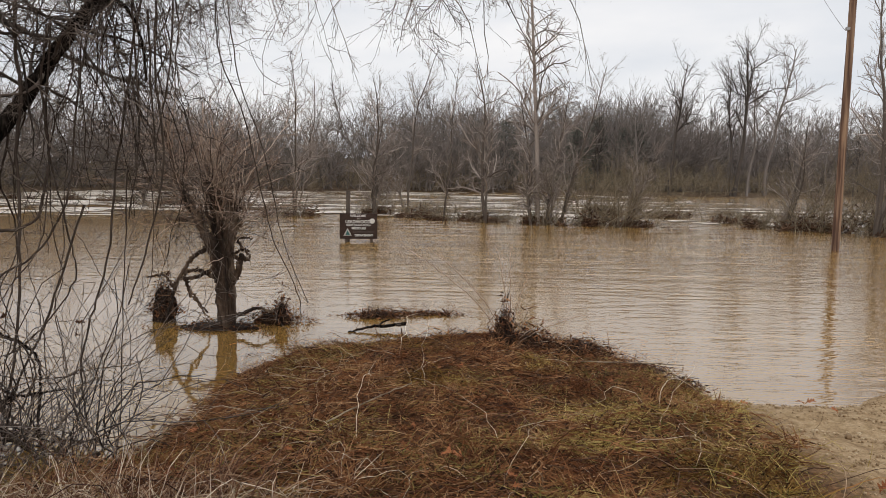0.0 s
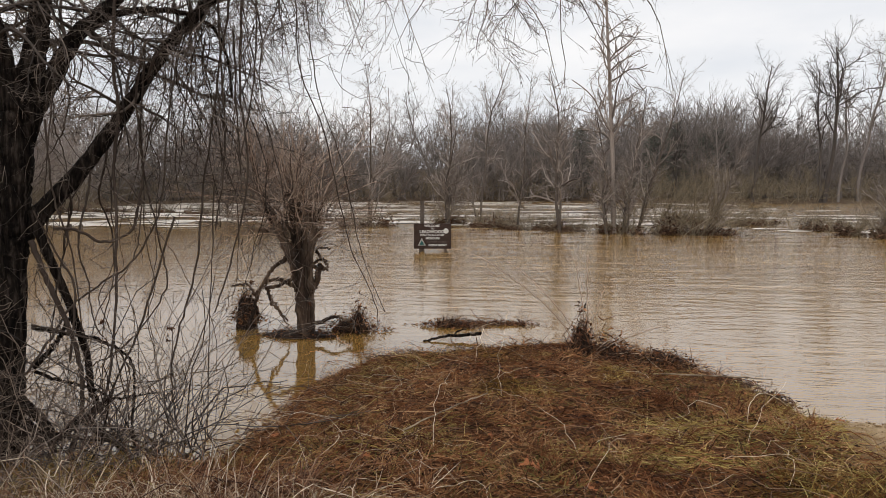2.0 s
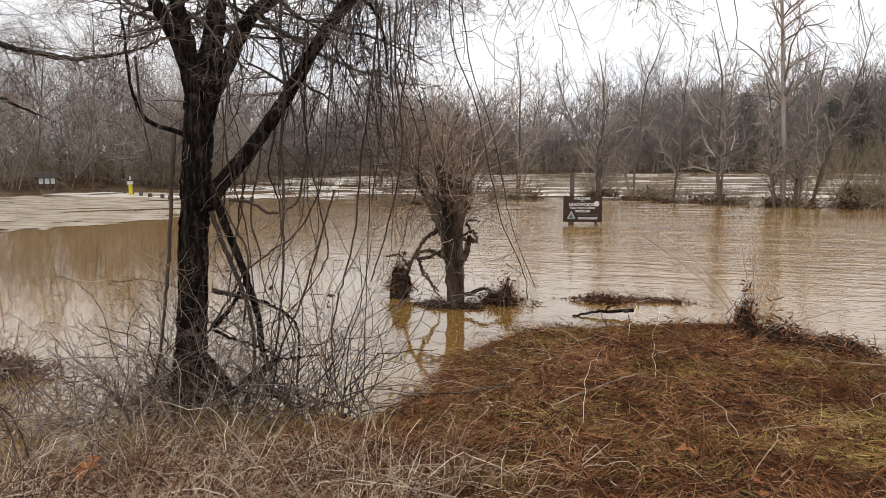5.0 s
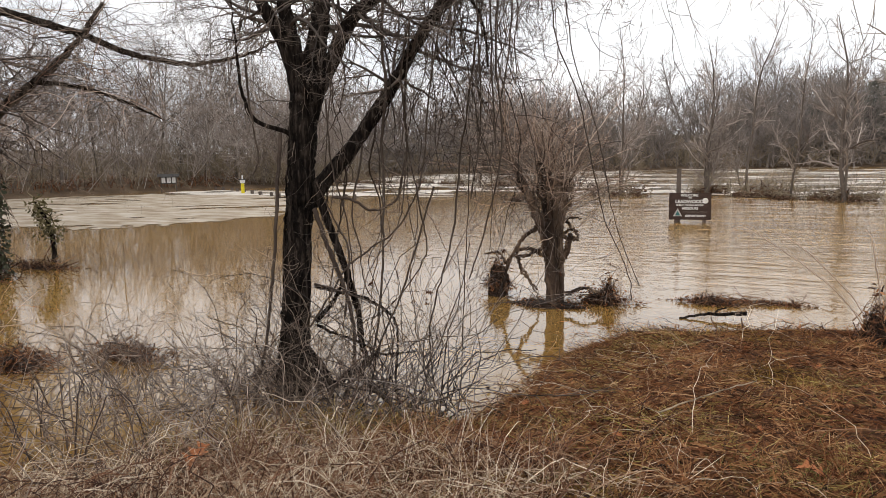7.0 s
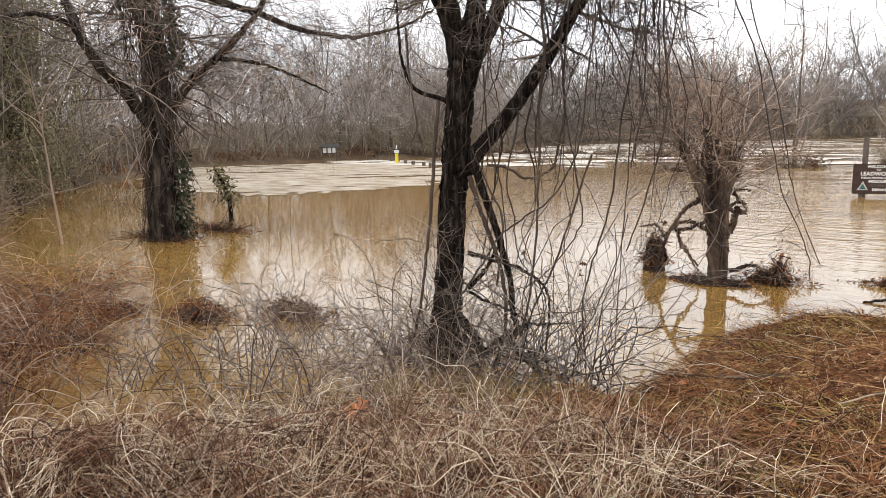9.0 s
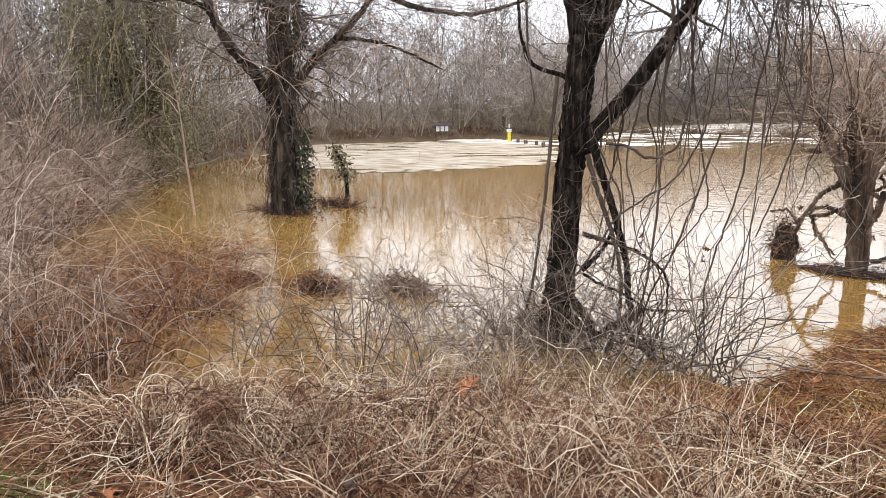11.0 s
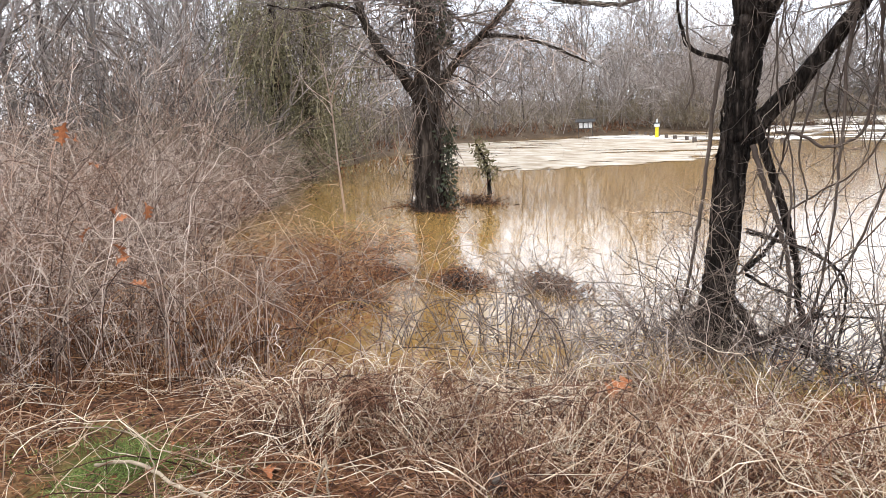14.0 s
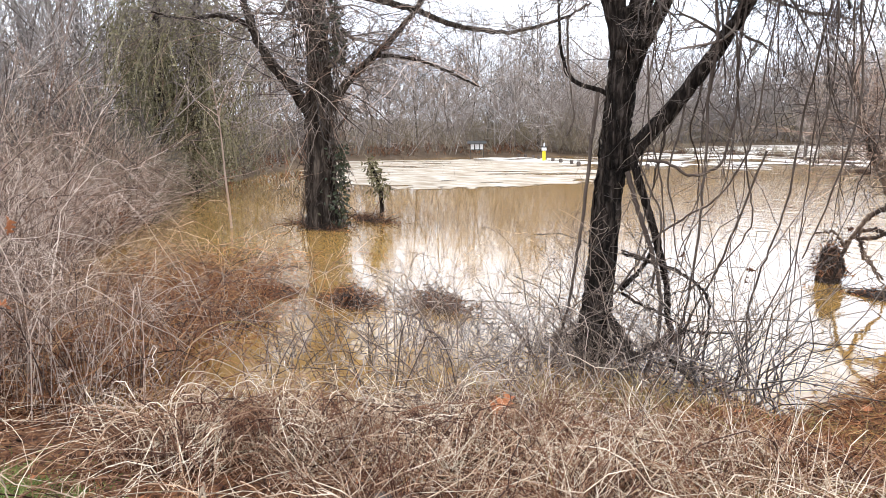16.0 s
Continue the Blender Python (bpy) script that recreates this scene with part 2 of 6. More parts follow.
def water_material():
    """Turbid flood water: brown body, clear-water gloss; smooth in the slack by the bank, broken where the current runs."""
    mat = bpy.data.materials.new("muddy_water")
    mat.use_nodes = True
    n, l = mat.node_tree.nodes, mat.node_tree.links
    b = n["Principled BSDF"]
    tc = n.new("ShaderNodeTexCoord")
    at = n.new("ShaderNodeAttribute")
    at.attribute_name = "current"

    def tex(scale, stretch, detail=4.0, turn=0.0):
        mp = n.new("ShaderNodeMapping")
        mp.inputs["Scale"].default_value = stretch
        mp.inputs["Rotation"].default_value = (0, 0, turn)
        l.new(tc.outputs["Object"], mp.inputs["Vector"])
        t = n.new("ShaderNodeTexNoise")
        t.inputs["Scale"].default_value, t.inputs["Detail"].default_value = scale, detail
        l.new(mp.outputs["Vector"], t.inputs["Vector"])
        return t.outputs["Fac"]
    mud = ramp(n, [(0.3, (0.27, 0.147, 0.038)), (0.7, (0.34, 0.198, 0.06))])
    l.new(tex(0.25, (1, 1, 1)), mud.inputs["Fac"])
    froth = ramp(n, [(0.48, (0, 0, 0)), (0.66, (1, 1, 1))])
    l.new(tex(0.8, (0.22, 1.3, 1), 5.0, 0.08), froth.inputs["Fac"])
    churn = n.new("ShaderNodeMath")
    churn.operation = "MULTIPLY"
    l.new(froth.outputs["Color"], churn.inputs[0])
    l.new(at.outputs["Fac"], churn.inputs[1])
    l.new(blend(n, l, "MIX", churn.outputs[0], mud.outputs["Color"], (0.6, 0.41, 0.2)), b.inputs["Base Color"])
    b.inputs["Roughness"].default_value = 0.04
    b.inputs["IOR"].default_value = 2.6
    b.inputs["Specular IOR Level"].default_value = 0.5

    def add(a, c):
        m = n.new("ShaderNodeMath")
        l.new(a, m.inputs[0])
        l.new(c, m.inputs[1])
        return m.outputs[0]

    def times(a, c):
        m = n.new("ShaderNodeMath")
        m.operation = "MULTIPLY"
        for s, v in zip(m.inputs, (a, c)):
            if isinstance(v, float):
                s.default_value = v
            else:
                l.new(v, s)
        return m.outputs[0]
    swell = times(tex(1.1, (0.3, 1.2, 1), 2.5, 0.12), 0.3)
    chop = times(tex(2.8, (0.5, 1.35, 1), 3.5, 0.1), 0.14)
    fine = times(tex(11.0, (0.5, 1.4, 1), 2.0), 0.04)
    rapid = n.new("ShaderNodeAttribute")
    rapid.attribute_name = "rapids"
    height = add(times(swell, rapid.outputs["Fac"]), times(add(chop, fine), at.outputs["Fac"]))
    bp = n.new("ShaderNodeBump")
    bp.inputs["Strength"].default_value, bp.inputs["Distance"].default_value = 1.0, 1.0
    l.new(height, bp.inputs["Height"])
    l.new(bp.outputs["Normal"], b.inputs["Normal"])
    return mat


SOIL, WATER = ground_material(), water_material()
# control points of the limbs and vines, in metres
MAIN = {
    'trunk': [(-3.93, 4.65, -0.04), (-3.89, 4.69, 0.72), (-3.85, 4.72, 1.42), (-3.82, 4.74, 1.96), (-3.78, 4.77, 2.46), (-3.74, 4.81, 2.91)],
    'limb_a': [(-3.81, 4.75, 2.61), (-3.87, 4.70, 2.96), (-3.97, 4.62, 3.21), (-4.04, 4.56, 3.39), (-4.13, 4.49, 3.63), (-4.24, 4.38, 4.09)],
    'limb_b': [(-3.79, 4.77, 2.62), (-3.83, 4.74, 2.94), (-3.87, 4.71, 3.20), (-3.89, 4.69, 3.41), (-3.91, 4.67, 3.83), (-3.97, 4.62, 4.48)],
    'limb_c': [(-3.76, 4.79, 2.59), (-3.70, 4.84, 2.91), (-3.66, 4.87, 3.17), (-3.63, 4.89, 3.44), (-3.57, 4.93, 3.97), (-3.45, 5.01, 4.75)],
    'limb_d': [(-3.78, 4.78, 2.33), (-3.69, 4.84, 2.62), (-3.57, 4.93, 2.91), (-3.45, 5.01, 3.19), (-3.27, 5.13, 3.42), (-3.01, 5.28, 3.76), (-2.58, 5.27, 4.16), (-1.97, 5.20, 4.40)],
    'limb_e': [(-3.87, 4.71, 1.52), (-3.68, 4.85, 1.85), (-3.50, 4.98, 2.10), (-3.30, 5.11, 2.42), (-3.13, 5.21, 2.72), (-2.92, 5.33, 3.12), (-2.70, 5.44, 3.43), (-2.23, 5.32, 3.70), (-1.51, 5.14, 3.88), (-0.79, 4.89, 3.80), (-0.18, 4.74, 3.65), (0.37, 4.62, 3.49)],
    'limb_f': [(-3.85, 4.72, 2.26), (-4.07, 4.53, 2.37), (-4.15, 4.46, 2.54), (-4.18, 4.44, 2.88), (-4.19, 4.43, 3.17), (-4.21, 4.41, 3.54)],
    'limb_g': [(-3.33, 5.09, 3.35), (-3.06, 5.25, 3.45), (-2.82, 5.38, 3.46), (-2.61, 5.48, 3.39), (-2.48, 5.54, 3.18), (-2.44, 5.56, 2.80)],
}
VINES = [
    [(-3.50, 4.73, 1.74), (-3.36, 4.83, 1.71), (-3.26, 4.90, 1.63), (-3.15, 4.97, 1.64), (-3.05, 5.03, 1.72), (-3.01, 5.05, 1.90), (-2.97, 5.07, 2.13), (-2.98, 5.06, 2.41), (-3.00, 5.06, 2.77), (-2.93, 5.09, 3.17)],
    [(-3.10, 5.00, 3.60), (-3.13, 4.98, 2.99), (-3.11, 4.99, 2.59), (-3.14, 4.97, 2.27), (-3.15, 4.97, 1.63), (-3.17, 4.95, 1.07), (-3.25, 4.90, 0.40), (-3.39, 4.81, 0.16)],
    [(-3.81, 4.49, 2.27), (-3.85, 4.46, 1.75), (-3.90, 4.42, 1.14), (-3.95, 4.37, 0.61), (-4.06, 4.28, -0.05)],
    [(-3.62, 4.64, 1.65), (-3.55, 4.69, 1.38), (-3.46, 4.76, 1.05), (-3.39, 4.81, 0.71), (-3.39, 4.81, 0.33), (-3.48, 4.75, -0.05)],
    [(-2.36, 5.38, 3.59), (-2.46, 5.33, 2.91), (-2.57, 5.28, 2.08), (-2.64, 5.25, 1.42), (-2.76, 5.19, 0.94), (-2.83, 5.15, 0.55), (-2.81, 5.16, 0.15), (-2.78, 5.17, -0.15)],
    [(-2.50, 5.31, 2.08), (-2.56, 5.29, 0.98), (-2.59, 5.27, 0.13), (-2.60, 5.27, -0.38)],
    [(-1.88, 5.55, 3.65), (-1.85, 5.56, 3.01), (-1.68, 5.62, 2.54), (-1.55, 5.65, 1.92), (-1.46, 5.67, 1.53), (-1.27, 5.72, 1.08), (-1.24, 5.72, 0.86)],
    [(-1.81, 5.58, 3.65), (-1.72, 5.60, 2.87), (-1.54, 5.65, 2.30), (-1.46, 5.67, 1.92), (-1.36, 5.70, 1.43), (-1.18, 5.73, 0.98)],
    [(-3.68, 4.60, 0.65), (-3.54, 4.70, 0.91), (-3.42, 4.79, 1.14), (-3.24, 4.91, 1.31), (-3.04, 5.03, 1.48), (-2.87, 5.13, 1.90), (-2.80, 5.16, 2.55), (-2.69, 5.22, 3.31)],
    [(-3.64, 4.63, 1.02), (-3.43, 4.78, 0.93), (-3.18, 4.95, 0.78), (-3.10, 5.00, 0.53), (-3.20, 4.93, 0.25), (-3.36, 4.83, 0.08)],
    [(-3.67, 4.60, 0.75), (-3.45, 4.77, 0.53), (-3.21, 4.93, 0.20), (-2.94, 5.09, -0.13), (-2.82, 5.15, -0.30)],
    [(-3.44, 4.77, 0.72), (-3.40, 4.80, 1.27), (-3.48, 4.75, 1.51), (-3.60, 4.66, 1.87)],
    [(-2.93, 5.09, 3.17), (-2.98, 5.07, 2.32), (-2.88, 5.12, 1.62), (-2.85, 5.14, 1.24), (-3.06, 5.02, 0.87), (-3.26, 4.90, 0.69)],
    [(-2.27, 5.41, 3.64), (-2.30, 5.40, 2.82), (-2.26, 5.42, 2.17), (-2.38, 5.37, 1.50), (-2.52, 5.30, 1.02)],
    [(-2.16, 5.45, 3.73), (-2.20, 5.44, 2.92), (-2.31, 5.39, 2.27)],
    [(-2.44, 5.34, 3.64), (-2.43, 5.34, 3.01), (-2.42, 5.35, 2.31), (-2.50, 5.31, 1.70)],
    [(-2.34, 5.38, 3.32), (-2.33, 5.39, 2.64), (-2.31, 5.40, 2.03)],
    [(-3.45, 4.77, 2.97), (-3.50, 4.73, 2.45), (-3.54, 4.70, 1.96)],
    [(-3.52, 4.72, 2.54), (-3.49, 4.74, 1.96), (-3.41, 4.80, 1.55), (-3.36, 4.83, 0.89)],
    [(-4.00, 4.33, 2.85), (-3.99, 4.34, 2.52), (-3.95, 4.37, 2.10), (-3.99, 4.34, 1.93)],
]
STUMP = {
    'trunk': [(-2.97, 9.09, 0.02), (-3.00, 9.08, 0.54), (-3.03, 9.07, 0.90), (-3.07, 9.06, 1.20)],
    'stem_a': [(-3.07, 9.06, 0.94), (-3.25, 9.00, 1.40), (-3.41, 8.94, 1.76), (-3.55, 8.89, 2.17), (-3.64, 8.86, 2.63)],
    'stem_b': [(-3.05, 9.07, 1.01), (-3.08, 9.06, 1.48), (-3.15, 9.03, 1.84), (-3.20, 9.02, 2.34)],
    'stem_c': [(-2.97, 9.09, 0.76), (-2.91, 9.11, 1.27), (-2.89, 9.12, 1.82)],
    'stem_d': [(-2.97, 9.09, 1.34), (-3.04, 9.07, 1.75), (-3.15, 9.03, 2.09)],
    'stub_e': [(-3.37, 8.96, 1.47), (-3.65, 8.85, 1.50)],
    'root_f': [(-3.10, 9.05, 0.70), (-3.28, 8.99, 0.80), (-3.45, 8.93, 0.76), (-3.37, 8.96, 0.45), (-3.19, 9.02, 0.23)],
    'root_g': [(-3.19, 9.02, 1.11), (-3.41, 8.94, 0.91), (-3.58, 8.88, 0.56), (-3.66, 8.85, 0.21)],
    'root_h': [(-2.90, 9.11, 0.98), (-2.67, 9.18, 0.95), (-2.81, 9.14, 1.20), (-2.62, 9.19, 1.23)],
    'snag_j': [(-2.93, 9.08, 0.55), (-2.82, 9.08, 0.72), (-2.76, 9.07, 0.93), (-2.74, 9.06, 1.02)],
    'snag_k': [(-2.86, 9.05, 1.02), (-2.72, 9.02, 1.08), (-2.62, 9.0, 1.07)],
    'root_l': [(-3.1, 9.02, 0.84), (-3.3, 8.95, 0.72), (-3.52, 8.9, 0.7), (-3.6, 8.88, 0.62), (-3.72, 8.86, 0.75), (-3.9, 8.84, 0.72)],
    'root_m': [(-3.45, 8.9, 0.7), (-3.36, 8.9, 0.52), (-3.22, 8.92, 0.3), (-3.12, 8.93, 0.02)],
    'root_n': [(-3.56, 8.88, 0.66), (-3.6, 8.86, 0.4), (-3.68, 8.85, 0.2), (-3.72, 8.85, 0.0)],
    'root_i': [(-2.83, 9.13, 0.17), (-2.58, 9.20, 0.26), (-2.39, 9.25, 0.22), (-2.23, 9.29, 0.30)],
}
LEFT = {
    'trunk': [(-13.35, 7.25, -0.05), (-13.35, 7.26, 1.08), (-13.33, 7.29, 2.27), (-13.32, 7.30, 3.42), (-13.35, 7.25, 4.33), (-13.36, 7.24, 5.43)],
    'limb_a': [(-13.40, 7.17, 2.27), (-13.57, 6.84, 2.87), (-13.80, 6.36, 3.56), (-13.92, 6.10, 4.24), (-13.99, 5.94, 4.89), (-14.04, 5.81, 5.85)],
    'limb_b': [(-13.26, 7.42, 2.50), (-12.99, 7.88, 3.17), (-12.65, 8.40, 3.72), (-12.30, 8.91, 4.38), (-12.00, 9.30, 5.13)],
    'limb_c': [(-12.72, 8.30, 3.61), (-12.25, 8.97, 3.52), (-11.82, 9.53, 3.26), (-11.40, 10.01, 2.95)],
    'limb_d': [(-13.22, 7.53, 4.94), (-12.99, 7.93, 4.84), (-12.61, 8.51, 4.68), (-12.24, 9.04, 4.51), (-11.83, 9.56, 4.24), (-11.37, 10.1, 4.1), (-10.94, 10.57, 4.06), (-10.22, 11.26, 4.29), (-9.78, 11.65, 4.59)],
    'limb_e': [(-13.92, 6.11, 4.15), (-14.13, 5.59, 4.33), (-14.36, 4.97, 4.24), (-14.56, 4.37, 4.34)],
    'limb_f': [(-13.31, 7.33, 3.88), (-13.47, 7.04, 4.55), (-13.50, 6.98, 5.21)],
}
# thick stems and roots about the main tree's foot: line, first and last radius
FOOT = [
    ([(-3.68, 4.75, 1.86), (-3.62, 4.79, 1.57), (-3.54, 4.85, 1.30), (-3.47, 4.90, 1.00), (-3.42, 4.94, 0.75), (-3.40, 4.95, 0.47), (-3.34, 4.99, 0.24)], 0.036, 0.022),
    ([(-3.71, 4.72, 0.67), (-3.61, 4.80, 0.80), (-3.54, 4.85, 0.94), (-3.51, 4.88, 1.03)], 0.02, 0.016),
    ([(-3.68, 4.69, 0.99), (-3.51, 4.81, 0.92), (-3.34, 4.93, 0.86), (-3.20, 5.02, 0.76), (-3.12, 5.07, 0.63), (-3.11, 5.08, 0.41), (-3.13, 5.06, 0.10), (-3.09, 5.09, -0.16), (-3.02, 5.13, -0.30)], 0.013, 0.01),
    ([(-3.64, 4.65, 0.66), (-3.52, 4.74, 0.57), (-3.37, 4.85, 0.50), (-3.21, 4.95, 0.38), (-3.07, 5.04, 0.38), (-2.92, 5.13, 0.39)], 0.013, 0.006),
    ([(-3.32, 4.70, 0.31), (-3.19, 4.79, 0.13), (-3.06, 4.87, -0.01), (-2.92, 4.96, -0.13), (-2.77, 5.04, -0.12)], 0.028, 0.016),
    ([(-3.72, 4.59, 0.27), (-3.56, 4.71, 0.13), (-3.40, 4.83, 0.25), (-3.24, 4.94, 0.37)], 0.045, 0.025),
    ([(-3.70, 4.54, 0.49), (-3.57, 4.64, 0.25), (-3.54, 4.67, 0.07), (-3.59, 4.63, -0.13)], 0.04, 0.025),
    ([(-2.79, 5.20, 1.81), (-2.94, 5.12, 1.27), (-3.05, 5.05, 0.88), (-3.16, 4.99, 0.62), (-3.27, 4.92, 0.27)], 0.009, 0.008),
]


# ---- building helpers ----
def mesh_from(name, verts, quads, mat, smooth=True):
    me = bpy.data.meshes.new(name)
    me.vertices.add(len(verts))
    me.vertices.foreach_set("co", np.ascontiguousarray(verts, dtype=np.float32).ravel())
    me.loops.add(quads.size)
    me.loops.foreach_set("vertex_index", np.ascontiguousarray(quads, dtype=np.int32).ravel())
    me.polygons.add(len(quads))
    me.polygons.foreach_set("loop_start", np.arange(0, quads.size, quads.shape[1], dtype=np.int32))
    me.polygons.foreach_set("use_smooth", np.full(len(quads), smooth))
    me.materials.append(mat)
    me.update(calc_edges=True)
    return me


class Strands:
    """Many tapered tubes (or, with two sides, blades) in one mesh."""

    def __init__(self):
        self.sets = []

    def many(self, points, radii, sides=2):
        self.sets.append((np.asarray(points, float), np.asarray(radii, float), sides))

    def one(self, points, r0, r1, sides=5, radii=None):
        pts = np.asarray([tuple(p) for p in points], float)
        self.many(pts[None], (np.linspace(r0, r1, len(pts)) if radii is None else np.asarray(radii))[None], sides)

    def grown(self, out, sides):
        for (level, n), lines in sorted(out.items()):
            self.many([[tuple(p) for p in pts] for pts, _ in lines], [r for _, r in lines], sides[level])

    def mesh(self, name, mat):
        verts, quads, base = [], [], 0
        for p, r, k in self.sets:
            count, n = p.shape[:2]
            t = np.gradient(p, axis=1)
            t /= np.linalg.norm(t, axis=2, keepdims=True) + 1e-9
            ref = np.where(np.abs(t[:, :1, 2:3]) < 0.8, np.array([0, 0, 1.0]), np.array([1.0, 0, 0]))
            if k == 2:
                ref = np.random.RandomState(count).normal(0, 1, (count, 1, 3)) * (1, 1, 0.4)
            u = np.cross(t, np.broadcast_to(ref, t.shape))
            u /= np.linalg.norm(u, axis=2, keepdims=True) + 1e-9
            v = np.cross(t, u)
            if k == 2:
                ring = np.stack([p - u * r[..., None], p + u * r[..., None]], 2)
            else:
                a = np.arange(k) * 2 * np.pi / k
                ring = p[:, :, None] + r[:, :, None, None] * (np.cos(a)[:, None] * u[:, :, None] + np.sin(a)[:, None] * v[:, :, None])
            verts.append(ring.reshape(-1, 3))
            i = np.arange(count)[:, None, None] * n * k + np.arange(n - 1)[None, :, None] * k
            s = np.arange(1 if k == 2 else k)[None, None]
            e = (s + 1) % k
            quads.append((base + np.stack([i + s, i + e, i + k + e, i + k + s], -1)).reshape(-1, 4))
            base += count * n * k
        return mesh_from(name, np.concatenate(verts), np.concatenate(quads), mat)


def part(name, data, parent, label="", kind=""):
    ob = new(name, data)
    ob.parent = parent
    return tagged(ob, label, kind=kind)


def solid(name, bm, mat):
    me = bpy.data.meshes.new(name)
    bm.to_mesh(me)
    bm.free()
    me.materials.append(mat)
    return me


def box(w, d, h, bevel=0.0, at=(0, 0, 0)):
    bm = bmesh.new()
    bmesh.ops.create_cube(bm, size=1, matrix=Matrix.Translation(at) @ Matrix.Diagonal((w, d, h, 1)))
    if bevel:
        bmesh.ops.bevel(bm, geom=bm.edges[:], offset=bevel, segments=2, affect="EDGES")
    return bm


def round_post(r0, r1, h, sides=14, z0=0.0, rings=8, wobble=0.0, rng=random):
    bm = bmesh.new()
    loops = []
    for i in range(rings + 1):
        f = i / rings
        loops.append([bm.verts.new(((r0 + (r1 - r0) * f) * math.cos(a) * (1 + wobble * rng.uniform(-1, 1)), (r0 + (r1 - r0) * f) * math.sin(a) * (1 + wobble * rng.uniform(-1, 1)), z0 + (h - z0) * f))
                      for a in (2 * math.pi * k / sides for k in range(sides))])
    for a, b in zip(loops, loops[1:]):
        for k in range(sides):
            bm.faces.new((a[k], a[(k + 1) % sides], b[(k + 1) % sides], b[k]))
    bm.faces.new(loops[-1])
    bm.faces.new(loops[0][::-1])
    bmesh.ops.bevel(bm, geom=[e for e in bm.edges if e.verts[0] in loops[-1] and e.verts[1] in loops[-1]], offset=min(r1 * 0.25, 0.02), segments=1, affect="EDGES")
    return bm


def smooth_line(points, per=6, wiggle=0.0, rng=random):
    """A flowing line through control points."""
    p = [Vector(q) for q in points]
    p = [p[0] * 2 - p[1], *p, p[-1] * 2 - p[-2]]
    out = []
    for a, b, c, d in zip(p, p[1:], p[2:], p[3:]):
        for k in range(per):
            t = k / per
            out.append(0.5 * (2 * b + (c - a) * t + (2 * a - 5 * b + 4 * c - d) * t * t + (3 * b - a - 3 * c + d) * t ** 3))
    out.append(p[-2])
    return [q + Vector((rng.gauss(0, wiggle), rng.gauss(0, wiggle), rng.gauss(0, wiggle))) if 0 < i < len(out) - 1 else q for i, q in enumerate(out)]


def grow(out, rng, p, d, length, r, level, rules):
    """Branches upon branches. A rule: points, children, their length, spread, lift, waver, tip, lowest child."""
    n, kids, ratio, spread, lift, waver, tip, low = rules[level]
    step, q, d = length / (n - 1), Vector(p), Vector(d).normalized()
    pts, rad, ways = [q], [r], [d]
    for i in range(1, n):
        d = (d + Vector((rng.gauss(0, waver), rng.gauss(0, waver), rng.gauss(0, waver) + lift))).normalized()
        q = q + d * step
        pts.append(q)
        rad.append(r * (1 - (1 - tip) * i / (n - 1)))
        ways.append(d)
    out.setdefault((level, n), []).append((pts, rad))
    if level + 1 < len(rules):
        for k in range(kids):
            f = rng.uniform(low, 0.98) * (n - 1)
            i = min(int(f), n - 2)
            at = pts[i].lerp(pts[i + 1], f - i)
            side = ways[i].cross(Vector((rng.gauss(0, 1), rng.gauss(0, 1), rng.gauss(0, 1)))).normalized()
            a = radians(spread * rng.uniform(0.6, 1.3))
            grow(out, rng, at, ways[i] * math.cos(a) + side * math.sin(a), length * ratio * rng.uniform(0.6, 1.25) * (1.15 - 0.5 * f / (n - 1)),
                 max(rad[i] * 0.55, 0.0015), level + 1, rules)
    return out


def nearest(x, y):
    """Metres inside the water's outline (minus: on land)."""
    x, y = np.asarray(x, float), np.asarray(y, float)
    best, inside = np.full(x.shape, 1e9), np.zeros(x.shape, bool)
    for (ax, ay), (bx, by) in zip(SHORE, SHORE[1:] + SHORE[:1]):
        dx, dy = bx - ax, by - ay
        t = np.clip(((x - ax) * dx + (y - ay) * dy) / (dx * dx + dy * dy), 0, 1)
        best = np.minimum(best, np.hypot(x - ax - t * dx, y - ay - t * dy))
        cross = (ay > y) != (by > y)
        inside ^= cross & (x < dx * (y - ay) / (dy if dy else 1e-9) + ax)
    return np.where(inside, best, -best)


# the water's edge: along the near bank from the gravel to the thicket, round the flooded car park, and back along the far side
SHORE = [(500, 60), (120, 16), (30, 9), (10, 7.2), (4.3, 6.48), (3.4, 6.03), (2.45, 6.21), (2.33, 6.64), (2.07, 7.35), (1.85, 8.1), (0.89, 8.6), (0.31, 8.5), (-0.61, 8.19),
         (-1.54, 7.8), (-1.88, 7.21), (-2.11, 6.39), (-2.13, 5.09), (-2.31, 4.6), (-2.65, 4.45), (-3.1, 3.95), (-3.85, 3.05), (-4.3, 2.4), (-4.8, 1.55), (-5.4, 1.1), (-7, 0.9),
         (-9.5, 1.0), (-13, 2.2), (-17, 4.5), (-22.8, 6.6), (-35, 15.7), (-47, 28), (-46.5, 38), (-42, 45), (-38, 47), (-44, 60), (-53, 84), (-49, 101), (-31, 112),
         (-10, 130), (12, 130), (32, 117), (50, 120), (86, 134), (500, 190)]


def settle(picks):
    """Each pick with the ground's height there and the metres from the water's edge (minus: on land)."""
    x, y = np.array(picks, float).T
    return list(zip(x.tolist(), y.tolist(), height(x, y).tolist(), nearest(x, y).tolist()))


